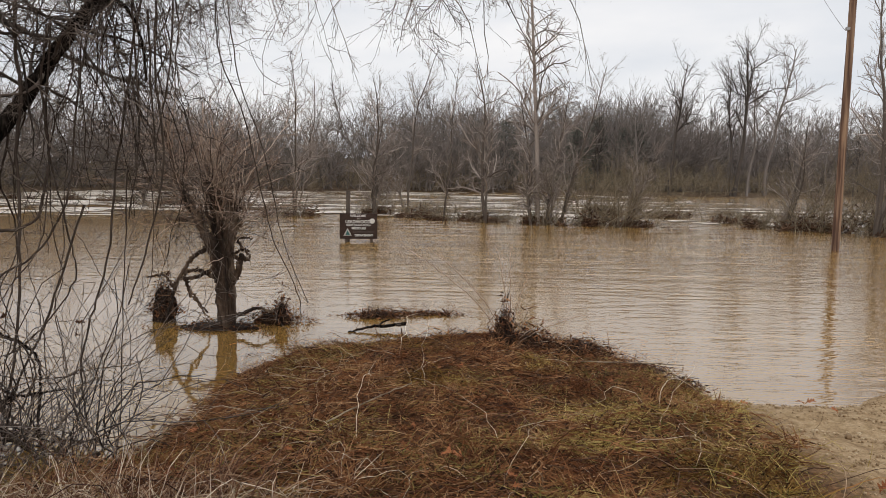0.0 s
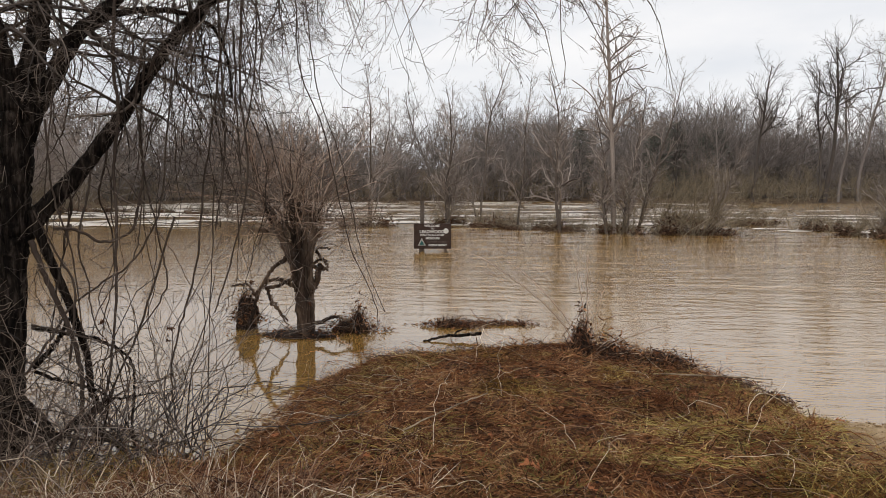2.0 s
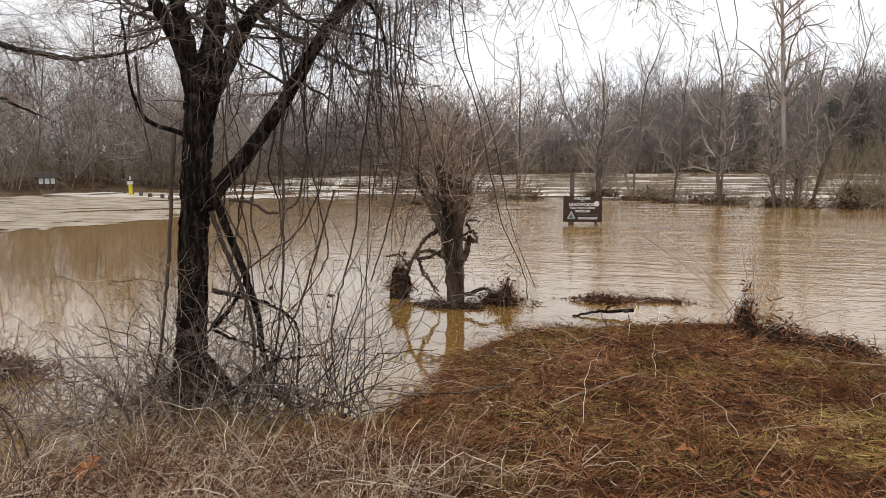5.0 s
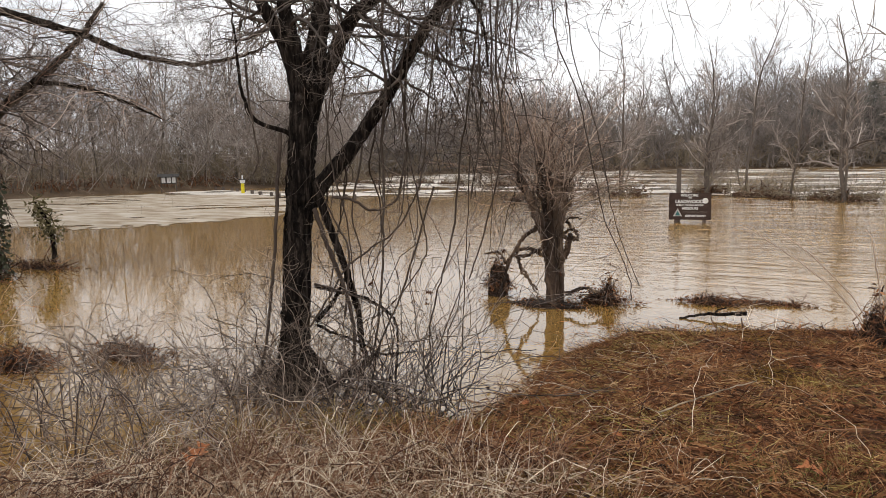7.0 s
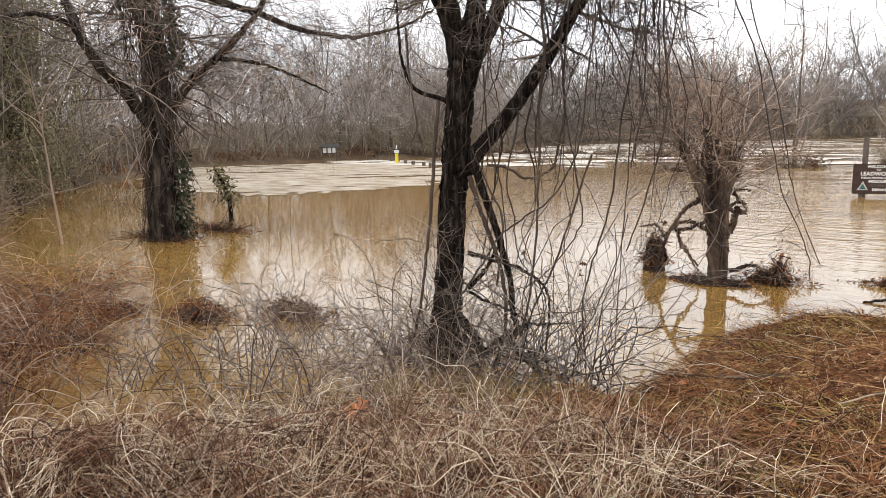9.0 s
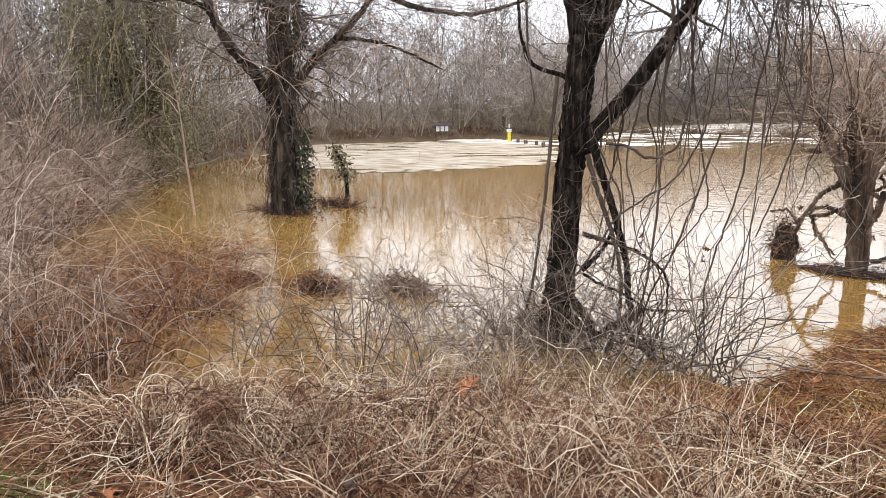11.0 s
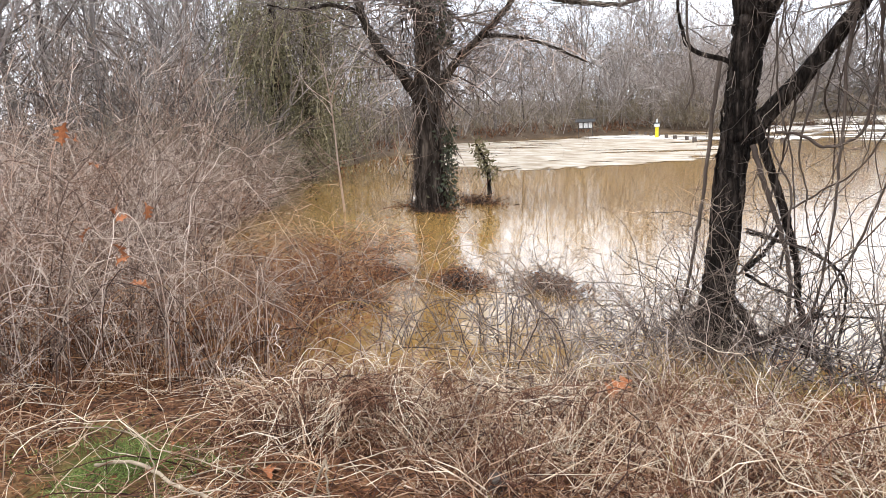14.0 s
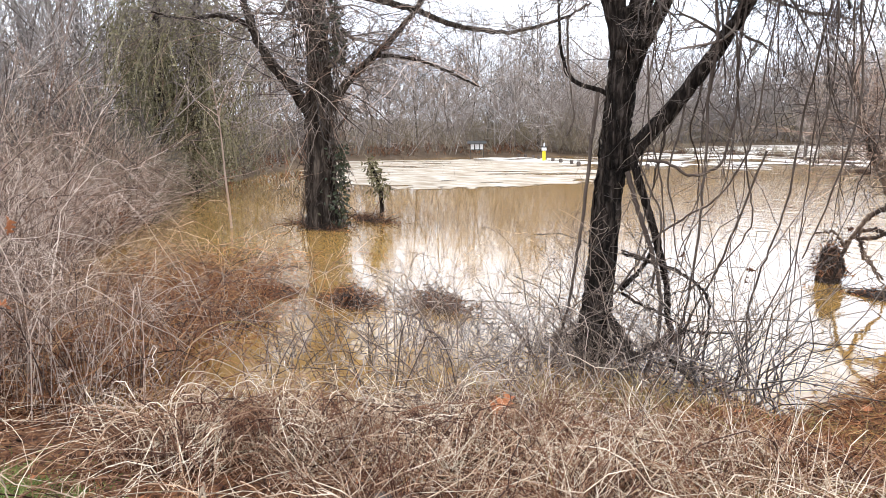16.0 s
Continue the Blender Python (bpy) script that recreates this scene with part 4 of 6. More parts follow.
def stump_tree():
    rng = random.Random(5)
    tree = thing("broken_willow", "broken willow stump with many thin shoots standing in flood water", "tree")
    sizes = dict(trunk=(0.086, 0.125), stem_a=(0.07, 0.025), stem_b=(0.07, 0.025), stem_c=(0.085, 0.075), stem_d=(0.055, 0.03), stub_e=(0.03, 0.02), root_f=(0.03, 0.015), root_g=(0.035, 0.015), root_h=(0.03, 0.01), root_i=(0.03, 0.01), snag_j=(0.05, 0.035), snag_k=(0.022, 0.012), root_l=(0.028, 0.012), root_m=(0.02, 0.008), root_n=(0.016, 0.006))
    crown = {}
    shoots = [(9, 5, 0.5, 38, 0.0, 0.16, 0.35, 0.15), (6, 3, 0.5, 42, 0.0, 0.2, 0.4, 0.2), (4, 0, 0.5, 35, 0.0, 0.2, 0.5, 0.2)]
    for name, line in STUMP.items():
        r0, r1 = sizes[name]
        me, pts, rad = limb_mesh(name, line, r0, r1, STUMPWOOD, 16 if r0 > 0.06 else 7, 0.009, 9, 0.03 if name == "trunk" else 0, 10, 0.02 if r0 > 0.06 else 0.01)
        part(name.split("_")[0], me, tree)
        if name.startswith("stem"):
            for i in range(len(pts) // 4, len(pts)):
                for _ in range(2):
                    grow(crown, rng, pts[i], (rng.gauss(0, 0.9), rng.gauss(0, 0.8), rng.uniform(0.2, 1.2)), rng.uniform(0.5, 1.5), rng.uniform(0.003, 0.008), 0, shoots)
    base = Vector(STUMP["trunk"][0])
    # pale strands fallen over the bole
    fall = [(9, 3, 0.35, 45, -0.14, 0.22, 0.5, 0.1), (5, 0, 0.5, 40, -0.1, 0.2, 0.5, 0.2)]
    drape = {}
    for k in range(130):
        p = base + Vector((rng.gauss(-0.2, 0.38), rng.gauss(-0.1, 0.22), rng.uniform(1.2, 2.3)))
        grow(drape, rng, p, (rng.gauss(0, 0.5), rng.gauss(-0.2, 0.4), rng.uniform(-0.6, 0.6)), rng.uniform(0.6, 1.5), rng.uniform(0.003, 0.006), 0, fall)
    s = Strands()
    s.grown(drape, (3, 2))
    part("fallen_strand_mass", s.mesh("fallen_strand_mass", TWIG), tree, "pale fallen strands over the bole", "stuff")
    # bark strips: thin stems running up the bole
    for k in range(26):
        a = rng.uniform(0, 6.28)
        line = [base + Vector((0.095 * math.cos(a), 0.095 * math.sin(a), 0)), base + Vector((0.1 * math.cos(a + 0.2), 0.1 * math.sin(a), 0.6)),
                base + Vector((0.17 * math.cos(a + 0.3) - 0.06, 0.14 * math.sin(a), 1.15)), base + Vector((0.42 * math.cos(a + 0.3) - 0.14, 0.3 * math.sin(a), rng.uniform(1.3, 2.1)))]
        me, pts, rad = limb_mesh("stem", line, rng.uniform(0.01, 0.032), rng.choice((0.006, 0.009, 0.018)), STUMPWOOD, 7, 0.012, 40 + k, knots=0.01)
        part("stem", me, tree)
        grow(crown, rng, pts[-1], (rng.gauss(0, 0.4), rng.gauss(0, 0.4), 1), rng.uniform(0.5, 1.4), 0.01, 0, shoots)
    s = Strands()
    s.grown(crown, (4, 3, 2))
    part("crown", s.mesh("crown", CANE), tree, "thin grey-brown shoots")
    debris_clump("debris_heap", (-4.0, 9.55, 0.08), (0.26, 0.24, 0.62), 420, 6, "dark ball of flood debris caught on a broken willow", core=0.6)
    debris_clump("debris_heap", (-2.45, 9.55, 0), (0.6, 0.3, 0.3), 360, 7, "brown tangle of sticks caught on a broken willow", steep=0.2, thick=0.8, core=0.42)
    debris_clump("debris_heap", (-2.3, 9.4, 0.1), (0.18, 0.16, 0.5), 150, 17, "upright dark roots with caught leaves beside a broken willow", steep=1.3, thick=1.6, core=0.4)
    debris_clump("debris_heap", (-3.1, 9.1, 0), (0.75, 0.3, 0.12), 340, 8, "low raft of drifted stems round a broken willow", thick=0.6, core=0.6)


def left_tree():
    rng = random.Random(21)
    tree = thing("tree", "broad old tree clad in vines standing in flood water", "tree")
    sizes = dict(trunk=(0.32, 0.2), limb_a=(0.14, 0.05), limb_b=(0.1, 0.045), limb_c=(0.05, 0.015), limb_d=(0.09, 0.022), limb_e=(0.06, 0.015), limb_f=(0.1, 0.04))
    crown, clad = {}, {}
    twigs = [(8, 7, 0.5, 45, -0.02, 0.2, 0.3, 0.15), (6, 5, 0.5, 42, -0.03, 0.2, 0.4, 0.2), (4, 0, 0.5, 40, 0.0, 0.2, 0.5, 0.2)]
    for name, line in LEFT.items():
        r0, r1 = sizes[name]
        me, pts, rad = limb_mesh(name, line, r0, r1, OLDBARK, 18, 0.008, 7, 0.05 if name == "trunk" else 0, 9, 0.03 if name == "trunk" else 0.006)
        part(name.split("_")[0], me, tree)
        for i in range(len(pts) // (2 if name == "trunk" else 4), len(pts)):
            for _ in range(1 + i % 2):
                grow(crown, rng, pts[i], (rng.gauss(0, 1), rng.gauss(0, 1), rng.gauss(0.0, 0.6)), rng.uniform(0.8, 2.6), max(rad[i] * 0.12, 0.007), 0, twigs)
    hairy = [(8, 4, 0.3, 50, -0.1, 0.16, 0.5, 0.1), (5, 0, 0.4, 40, -0.1, 0.2, 0.5, 0.2)]
    trunk = [Vector(p) for p in LEFT["trunk"]]
    haze, hanging = {}, [(9, 5, 0.4, 40, -0.07, 0.16, 0.4, 0.1), (5, 3, 0.5, 38, -0.05, 0.2, 0.5, 0.2), (3, 0, 0.5, 38, 0, 0.2, 0.5, 0.2)]
    for name in ("limb_b", "limb_b", "limb_b", "limb_c", "limb_f", "limb_f", "limb_a"):
        for p in smooth_line(LEFT[name], 4):
            grow(haze, rng, p, (rng.gauss(0, 0.8), rng.gauss(0, 0.8), rng.gauss(0, 0.4)), rng.uniform(1.2, 3.0), 0.009, 0, hanging)
    s = Strands()
    s.grown(haze, (3, 2, 2))
    part("twig_haze", s.mesh("twig_haze", CANE), tree, "fine pale hanging twigs", "stuff")
    for k in range(420):
        f = rng.random() ** 1.1 * (len(trunk) - 1.01)
        p = trunk[int(f)].lerp(trunk[int(f) + 1], f - int(f))
        a = rng.uniform(0, 6.28)
        out = Vector((math.cos(a), math.sin(a), 0))
        r = 0.3 + 0.06 * max(0, f - 1.5)
        grow(clad, rng, p + out * r * rng.uniform(0.9, 1.12), out * 0.1 + Vector((rng.gauss(0, 0.2), rng.gauss(0, 0.2), rng.choice((-1, -1, 1)))), rng.uniform(0.4, 1.3), rng.uniform(0.006, 0.012), 0, hairy)
    s = Strands()
    s.grown(crown, (4, 3, 2))
    part("crown", s.mesh("crown", TWIG), tree, "bare grey twigs")
    s = Strands()
    s.grown(clad, (3, 2))
    part("vine_cladding", s.mesh("vine_cladding", VINE), tree, "shaggy brown vines", "stuff")
    lines, radii = [], []
    for k in range(900):
        f = rng.choice((rng.uniform(0, 1.6), rng.uniform(3.0, 4.9)))
        p = trunk[int(f)].lerp(trunk[int(f) + 1], f - int(f))
        a = rng.gauss(0.75, 0.5)
        r = rng.uniform(0.36, 0.6)
        q = np.array([p.x + r * math.cos(a), p.y + r * math.sin(a), p.z])
        d = np.array([rng.gauss(0, 1), rng.gauss(0, 1), rng.gauss(-0.4, 0.7)])
        d *= rng.uniform(0.03, 0.055) / np.linalg.norm(d)
        lines.append([q - d, q, q + d])
        radii.append([0.006, rng.uniform(0.02, 0.04), 0.006])
    s = Strands()
    s.many(lines, radii, 2)
    part("ivy", s.mesh("ivy", IVY), tree, "dark ivy leaves", "stuff")
    debris_clump("debris_raft", (-13.6, 7.35, 0), (1.3, 0.45, 0.16), 460, 31, "low raft of drifted sticks round a tree foot", core=0.55)
    debris_clump("debris_raft", (-13.7, 8.7, 0), (1.2, 0.4, 0.12), 300, 32, "low raft of drifted sticks by an ivy stub", core=0.45)


def ivy_stub():
    rng = random.Random(3)
    ob = thing("ivy_stub", "short leaning dead stem wrapped in ivy in flood water", "tree stub", at=(-14.3, 9.4, 0))
    me, pts, rad = limb_mesh("stem", [(0, 0, -0.3), (0.0, 0, 0.4), (-0.08, -0.05, 0.9), (-0.25, -0.15, 1.3)], 0.06, 0.03, BARK, 8)
    part("stem", me, ob)
    lines, radii = [], []
    for k in range(420):
        p = pts[rng.randrange(8, len(pts))]
        q = np.array(p) + np.array([rng.gauss(0, 0.11), rng.gauss(0, 0.11), rng.gauss(0, 0.1)])
        d = np.array([rng.gauss(0, 1), rng.gauss(0, 1), rng.gauss(0, 1)]) * 0.03
        lines.append([q - d, q, q + d])
        radii.append([0.005, rng.uniform(0.015, 0.03), 0.005])
    s = Strands()
    s.many(lines, radii, 2)
    part("ivy", s.mesh("ivy", GREENVINE), ob, kind="stuff")


def draped_tree(at, tall, lean, seed, label):
    """A dark bole with limbs, under curtains of hanging creeper with small leaves."""
    rng = random.Random(seed)
    tree = thing("creeper_tree", label, "tree", "creeper-covered trees", at)
    me, pts, rad = limb_mesh("trunk", [(0, 0, -0.3), (lean * 0.1, 0.1, tall * 0.3), (lean * 0.45, 0.1, tall * 0.65), (lean, 0.2, tall)], 0.25, 0.09, BARK, 12, 0.03, seed, 0.08, 7, 0.03)
    part("trunk", me, tree)
    crown = {}
    twigs = [(7, 6, 0.5, 45, 0.0, 0.2, 0.3, 0.2), (5, 4, 0.5, 42, -0.02, 0.2, 0.5, 0.2), (4, 0, 0.5, 40, 0.0, 0.2, 0.7, 0.2)]
    for k in range(70):
        p = pts[rng.randrange(len(pts) // 2, len(pts))]
        grow(crown, rng, p, (rng.gauss(0, 1), rng.gauss(0, 1), rng.gauss(0.3, 0.5)), rng.uniform(1, 2.6), 0.02, 0, twigs)
    s = Strands()
    s.grown(crown, (4, 3, 2))
    part("crown", s.mesh("crown", TWIG), tree)
    strands, leaves = [], []
    for k in range(40):
        i = rng.randrange(len(pts) // 4, len(pts))
        a, out = rng.uniform(0, 6.28), rng.uniform(0.2, 1.0) + rng.random() ** 2 * 1.3
        head = pts[i] + Vector((math.cos(a) * out, math.sin(a) * out, rng.uniform(-0.2, 0.5)))
        drop = min(head.z, rng.uniform(1.4, 4.6))
        for j in range(13):
            q = head + Vector((rng.gauss(0, 0.16), rng.gauss(0, 0.16), rng.gauss(0, 0.25)))
            line, d = [], Vector((rng.gauss(0, 0.3), rng.gauss(0, 0.3), -0.4))
            length = drop * rng.uniform(0.4, 1.1)
            for f in range(9):
                line.append(tuple(q))
                d = (d + Vector((rng.gauss(0, 0.16), rng.gauss(0, 0.16), -0.25))).normalized()
                q = q + d * length / 8
                q.z = max(q.z, 0.02)
                for _ in range(2):
                    w = Vector((rng.gauss(0, 1), rng.gauss(0, 1), rng.gauss(-0.8, 0.6))).normalized() * rng.uniform(0.03, 0.065)
                    c = q + Vector((rng.gauss(0, 0.07), rng.gauss(0, 0.07), rng.gauss(0, 0.1)))
                    leaves.append([tuple(c - w), tuple(c), tuple(c + w)])
            strands.append(line)
    s = Strands()
    s.many(strands, np.linspace(1, 0.5, 9)[None] * np.array([[rng.uniform(0.008, 0.016)] for _ in strands]), 2)
    s.many(leaves, np.array([[0.008, rng.uniform(0.018, 0.035), 0.006] for _ in leaves]), 2)
    part("creeper", s.mesh("creeper", GREENVINE), tree, "hanging dull green creeper")


def bare_tree(name, label, at, tall, r, seed, mat=None, group="", lean=(0, 0), rules=None, sides=(7, 4, 2, 2), upright=1.0, forks=1, bury=0.4, twig=None):
    rng = random.Random(seed)
    tree = thing(name, label, "tree", group, at)
    out = {}
    rules = rules or [(10, 16, 0.42, 42, 0.03, 0.05, 0.15, 0.3), (7, 7, 0.5, 38, 0.04, 0.12, 0.3, 0.2), (5, 5, 0.5, 36, 0.03, 0.16, 0.4, 0.15), (4, 0, 0.5, 35, 0.02, 0.2, 0.5, 0.2)]
    for k in range(forks):
        d = (lean[0] + (rng.gauss(0, 0.16) if k else 0), lean[1] + (rng.gauss(0, 0.1) if k else 0), upright)
        grow(out, rng, (rng.gauss(0, r) if k else 0, 0, -bury), d, tall * (1 if k == 0 else rng.uniform(0.5, 0.9)) + bury, r * (1 if k == 0 else 0.7), 0, rules)
    trunk = Strands()
    trunk.grown({k: v for k, v in out.items() if k[0] == 0}, sides)
    part("trunk", trunk.mesh("trunk", mat or BARK), tree)
    crown = Strands()
    crown.grown({k: v for k, v in out.items() if k[0] > 0}, sides)
    part("crown", crown.mesh("crown", twig or mat or TWIG), tree)
    return tree


main_tree()
stump_tree()
left_tree()
ivy_stub()
draped_tree((-24.3, 7.2, 0.05), 7.2, 0.5, 51, "dark leaning tree buried under hanging green creeper")
draped_tree((-25.2, 8.6, 0.05), 6.8, 0.9, 52, "dark forked tree half hidden by hanging olive creeper")
bare_tree("sapling", "thin grey bare sapling in flood water", (-14.65, 5.75, 0), 3.6, 0.03, 61, CANE, rules=[(9, 14, 0.3, 40, 0.03, 0.05, 0.2, 0.25), (6, 4, 0.4, 35, 0.04, 0.12, 0.4, 0.2), (4, 0, 0.5, 35, 0, 0.2, 0.5, 0.2)])


# ---- trees and brush in the river and beyond ----
SLIM = [(14, 24, 0.21, 44, 0.02, 0.07, 0.14, 0.22), (8, 7, 0.46, 40, 0.06, 0.2, 0.4, 0.15), (5, 4, 0.5, 38, 0.05, 0.2, 0.7, 0.1), (3, 0, 0.5, 35, 0.0, 0.2, 0.8, 0.2)]
# mid-river: base x, y, height, girth radius, lean, forks
for k, (x, y, tall, r, lean, forks) in enumerate([(4.2, 33.2, 6, 0.11, (-0.12, 0), 2), (4.9, 33.6, 7, 0.1, (0.1, 0), 3), (5.6, 34.5, 8, 0.08, (0.1, 0), 2), (1.95, 34.2, 8, 0.12, (-0.08, 0), 2), (-0.25, 35.9, 8, 0.07, (0, 0), 1), (-4.3, 40.0, 8, 0.12, (0.12, 0), 4),
                                                 (-8.4, 38.0, 9, 0.08, (0, 0), 1), (8.9, 33.5, 4.5, 0.07, (0.15, 0), 5), (-11.5, 52, 10, 0.1, (0, 0), 2), (17.9, 28.6, 12, 0.1, (0.05, 0), 4), (16.3, 33.5, 5.5, 0.1, (0.2, 0), 4),
                                                 (21.5, 31, 13, 0.15, (0.06, 0), 4), (-17.5, 50, 8, 0.09, (0.05, 0), 3), (-24, 54, 9, 0.1, (0, 0), 2), (-2.6, 46, 11, 0.1, (0.02, 0), 2)]):
    bare_tree("flooded_tree", "grey-brown bare tree standing in the flooded river", (x, y, 0), tall, r, 100 + k, MIDBARK, "flooded trees", lean, SLIM, (6, 4, 2, 2), forks=forks, bury=0.8, twig=SIDEBARK)


bare_tree("flooded_tree", "tall slender pale-stemmed tree standing in the flooded river", (4.45, 33.3, 0), 17, 0.13, 99, SIDEBARK, "flooded trees", (-0.02, 0),
          [(16, 34, 0.15, 48, 0.02, 0.022, 0.14, 0.28), (8, 7, 0.5, 40, 0.03, 0.2, 0.4, 0.15), (5, 4, 0.5, 38, 0.05, 0.2, 0.7, 0.1), (3, 0, 0.5, 35, 0.0, 0.2, 0.8, 0.2)], (7, 4, 2, 2), bury=0.8, twig=SIDEBARK)


def flooded_shrub(at, size, seed):
    rng = random.Random(seed)
    ob = thing("flooded_shrub", "low brown shrub choked with flood debris in the current", "shrub", "flooded shrubs", at)
    out = {}
    rules = [(6, 5, 0.5, 40, 0.0, 0.18, 0.3, 0.2), (4, 4, 0.5, 40, 0.0, 0.2, 0.4, 0.2), (2, 0, 0.5, 40, 0.0, 0.2, 0.5, 0.2)]
    for k in range(int(30 * size[0])):
        grow(out, rng, (rng.gauss(0, size[0] * 0.4), rng.gauss(0, size[1] * 0.4), -0.2), (rng.gauss(0.25, 0.6), rng.gauss(0, 0.5), 1), size[2] * rng.uniform(0.5, 1.6), 0.018, 0, rules)
    s = Strands()
    s.grown(out, (3, 2, 2))
    part("stem_mass", s.mesh("stem_mass", FARBRUSH), ob, kind="stuff")
    lines, radii = [], []
    heads = [(rng.gauss(0, size[0] * 0.38), rng.gauss(0, size[1] * 0.35), rng.uniform(0.1, 0.45) * size[2] ** 0.5) for _ in range(max(3, int(4 * size[0])))]
    for k in range(int(190 * size[0])):
        hx, hy, tall = rng.choice(heads)
        p = np.array([hx + rng.gauss(0, 0.2), hy + rng.gauss(0, 0.2), abs(rng.gauss(0, 0.6)) * tall])
        d = np.array([rng.gauss(0, 1), rng.gauss(0, 1), rng.gauss(0.3, 0.6)])
        d *= rng.uniform(0.05, 0.17) / np.linalg.norm(d)
        lines.append([p - d, p, p + d])
        w = rng.uniform(0.014, 0.04)
        radii.append([w * 0.4, w, w * 0.4])
    s = Strands()
    s.many(lines, radii, 3)
    part("debris", s.mesh("debris", DEBRIS), ob, "dark caught leaves and sticks", "stuff")


rng = random.Random(8)
for k, (x, y, w, h) in enumerate([(-36, 57, 1.86, 1.19), (-31, 56, 1.86, 1.02), (-26, 54, 1.86, 1.10), (-20.5, 51, 1.86, 1.10), (-15, 47, 1.55, 1.10), (-8.3, 37.6, 1.6, 1.5), (-4.2, 40.4, 2.2, 1.4), (-1.6, 38, 1.8, 1.2), (0.4, 36, 1.8, 1.3), (2.2, 34.6, 1.5, 1.1),
                                  (4.3, 33.6, 1.6, 1.3), (6.8, 33.2, 2.2, 2.7), (8.6, 32.6, 2.0, 2.6), (13.4, 42.6, 2.0, 1.2), (15.4, 37.4, 1.8, 1.3), (15.2, 33.2, 1.4, 1.2), (17.5, 33.4, 1.5, 1.6), (18.2, 28.7, 1.2, 1.0), (16.9, 31.4, 2.0, 3.0), (18.8, 30.6, 1.8, 3.3), (-42, 60, 1.86, 1.10), (11, 46, 2, 0.9)]):
    flooded_shrub((x, y, 0), (w, 0.8, h), 200 + k)

# the far woods: a few kinds of bare tree, set out again and again
WOOD = [(8, 12, 0.36, 36, 0.04, 0.05, 0.2, 0.3), (6, 6, 0.5, 34, 0.05, 0.12, 0.35, 0.15), (4, 5, 0.5, 34, 0.04, 0.16, 0.6, 0.1), (2, 0, 0.5, 35, 0.02, 0.2, 0.7, 0.2)]
kinds = []
for k in range(8):
    t = bare_tree("bare_tree", "grey-brown bare woodland tree on the far bank", (0, 0, -60), 17 + 1.2 * (k % 4), 0.17 + 0.03 * (k % 3), 300 + k, FARDARK if k % 4 == 3 else FARBARK, "far woodland trees", rules=WOOD, sides=(5, 3, 2, 2), forks=1 + k % 3 // 2, upright=1)
    kinds.append(t)
rng = random.Random(77)
spots, tries = [], []
for k in range(9000):
    side = rng.random()
    if side < 0.62:
        tries.append((rng.uniform(-70, 150), rng.uniform(105, 190)))
    elif side < 0.85:
        tries.append((rng.uniform(-110, -20), rng.uniform(8, 105)))
    else:
        tries.append((rng.uniform(-45, -12), rng.uniform(-22, 8)))
for x, y, z, wet in settle(tries):
    lo, hi = (1.0, 60) if y > 104 else (1.5, 45) if x < -20 and y > 8 else (3.0, 30)
    if len(spots) < 296 and lo < -wet < hi and rng.random() < 1.1 + wet / hi and all((x - a) ** 2 + (y - b) ** 2 > 4.5 for a, b, _ in spots):
        spots.append((x, y, z))
for k, (x, y, z) in enumerate(spots):
    src = kinds[k % 8]
    big = rng.uniform(0.6, 1.05) * (0.95 if x < -24 and y < 100 else 1.0)
    m = Matrix.LocRotScale((x, y, z - 0.1), Euler((rng.gauss(0, 0.03), rng.gauss(0, 0.03), rng.uniform(0, 6.28))), (big, big, big))
    if k < 8:
        src.matrix_basis = m
    else:
        copy_thing(src, m)


def brush(name, count, where, tall, seed, mat, label, r=0.02, spread=40, stout=1.0, over=-0.2):
    """Undergrowth too thick to count."""
    rng = random.Random(seed)
    out = {}
    rules = [(6, 7, 0.45, spread, 0.03, 0.1 if spread < 40 else 0.16, 0.3, 0.05), (4, 6, 0.5, 38, 0.02, 0.16, 0.5, 0.1), (2, 0, 0.5, 38, 0.0, 0.2, 0.6, 0.2)]
    for x, y, z, wet in settle([where(rng) for _ in range(2 * count)]):
        if wet > over or math.hypot(x, y) < 9 or not count:
            continue
        count -= 1
        grow(out, rng, (x, y, max(z, -0.2) - 0.1), (rng.gauss(0, 0.4), rng.gauss(0, 0.4), 1), tall * rng.uniform(0.5, 1.3), r, 0, rules)
    out = {key: [(pts, [q * (1.0, 1.5, 2.3)[key[0]] * stout for q in rad]) for pts, rad in lines] for key, lines in out.items()}
    s = Strands()
    s.grown(out, (3, 2, 2))
    tagged(new(name, s.mesh(name, mat)), label, "undergrowth", kind="stuff")


SIDE = [(-23, 6.4), (-35, 15.2), (-47.5, 28), (-47, 38), (-42.5, 45.5), (-38.5, 47.5), (-44.5, 60), (-54, 84)]
FAR = [(-54, 84), (-49.5, 102), (-31, 113), (-10, 131), (12, 131), (32, 118), (50, 121), (86, 135), (150, 145)]


def beside(line, depth):
    def pick(rng):
        k = rng.randrange(len(line) - 1)
        (ax, ay), (bx, by) = line[k], line[k + 1]
        t, off = rng.random(), depth * rng.random() ** 1.6
        n = Vector((-(by - ay), bx - ax)).normalized()
        return ax + (bx - ax) * t + n.x * off, ay + (by - ay) * t + n.y * off
    return pick


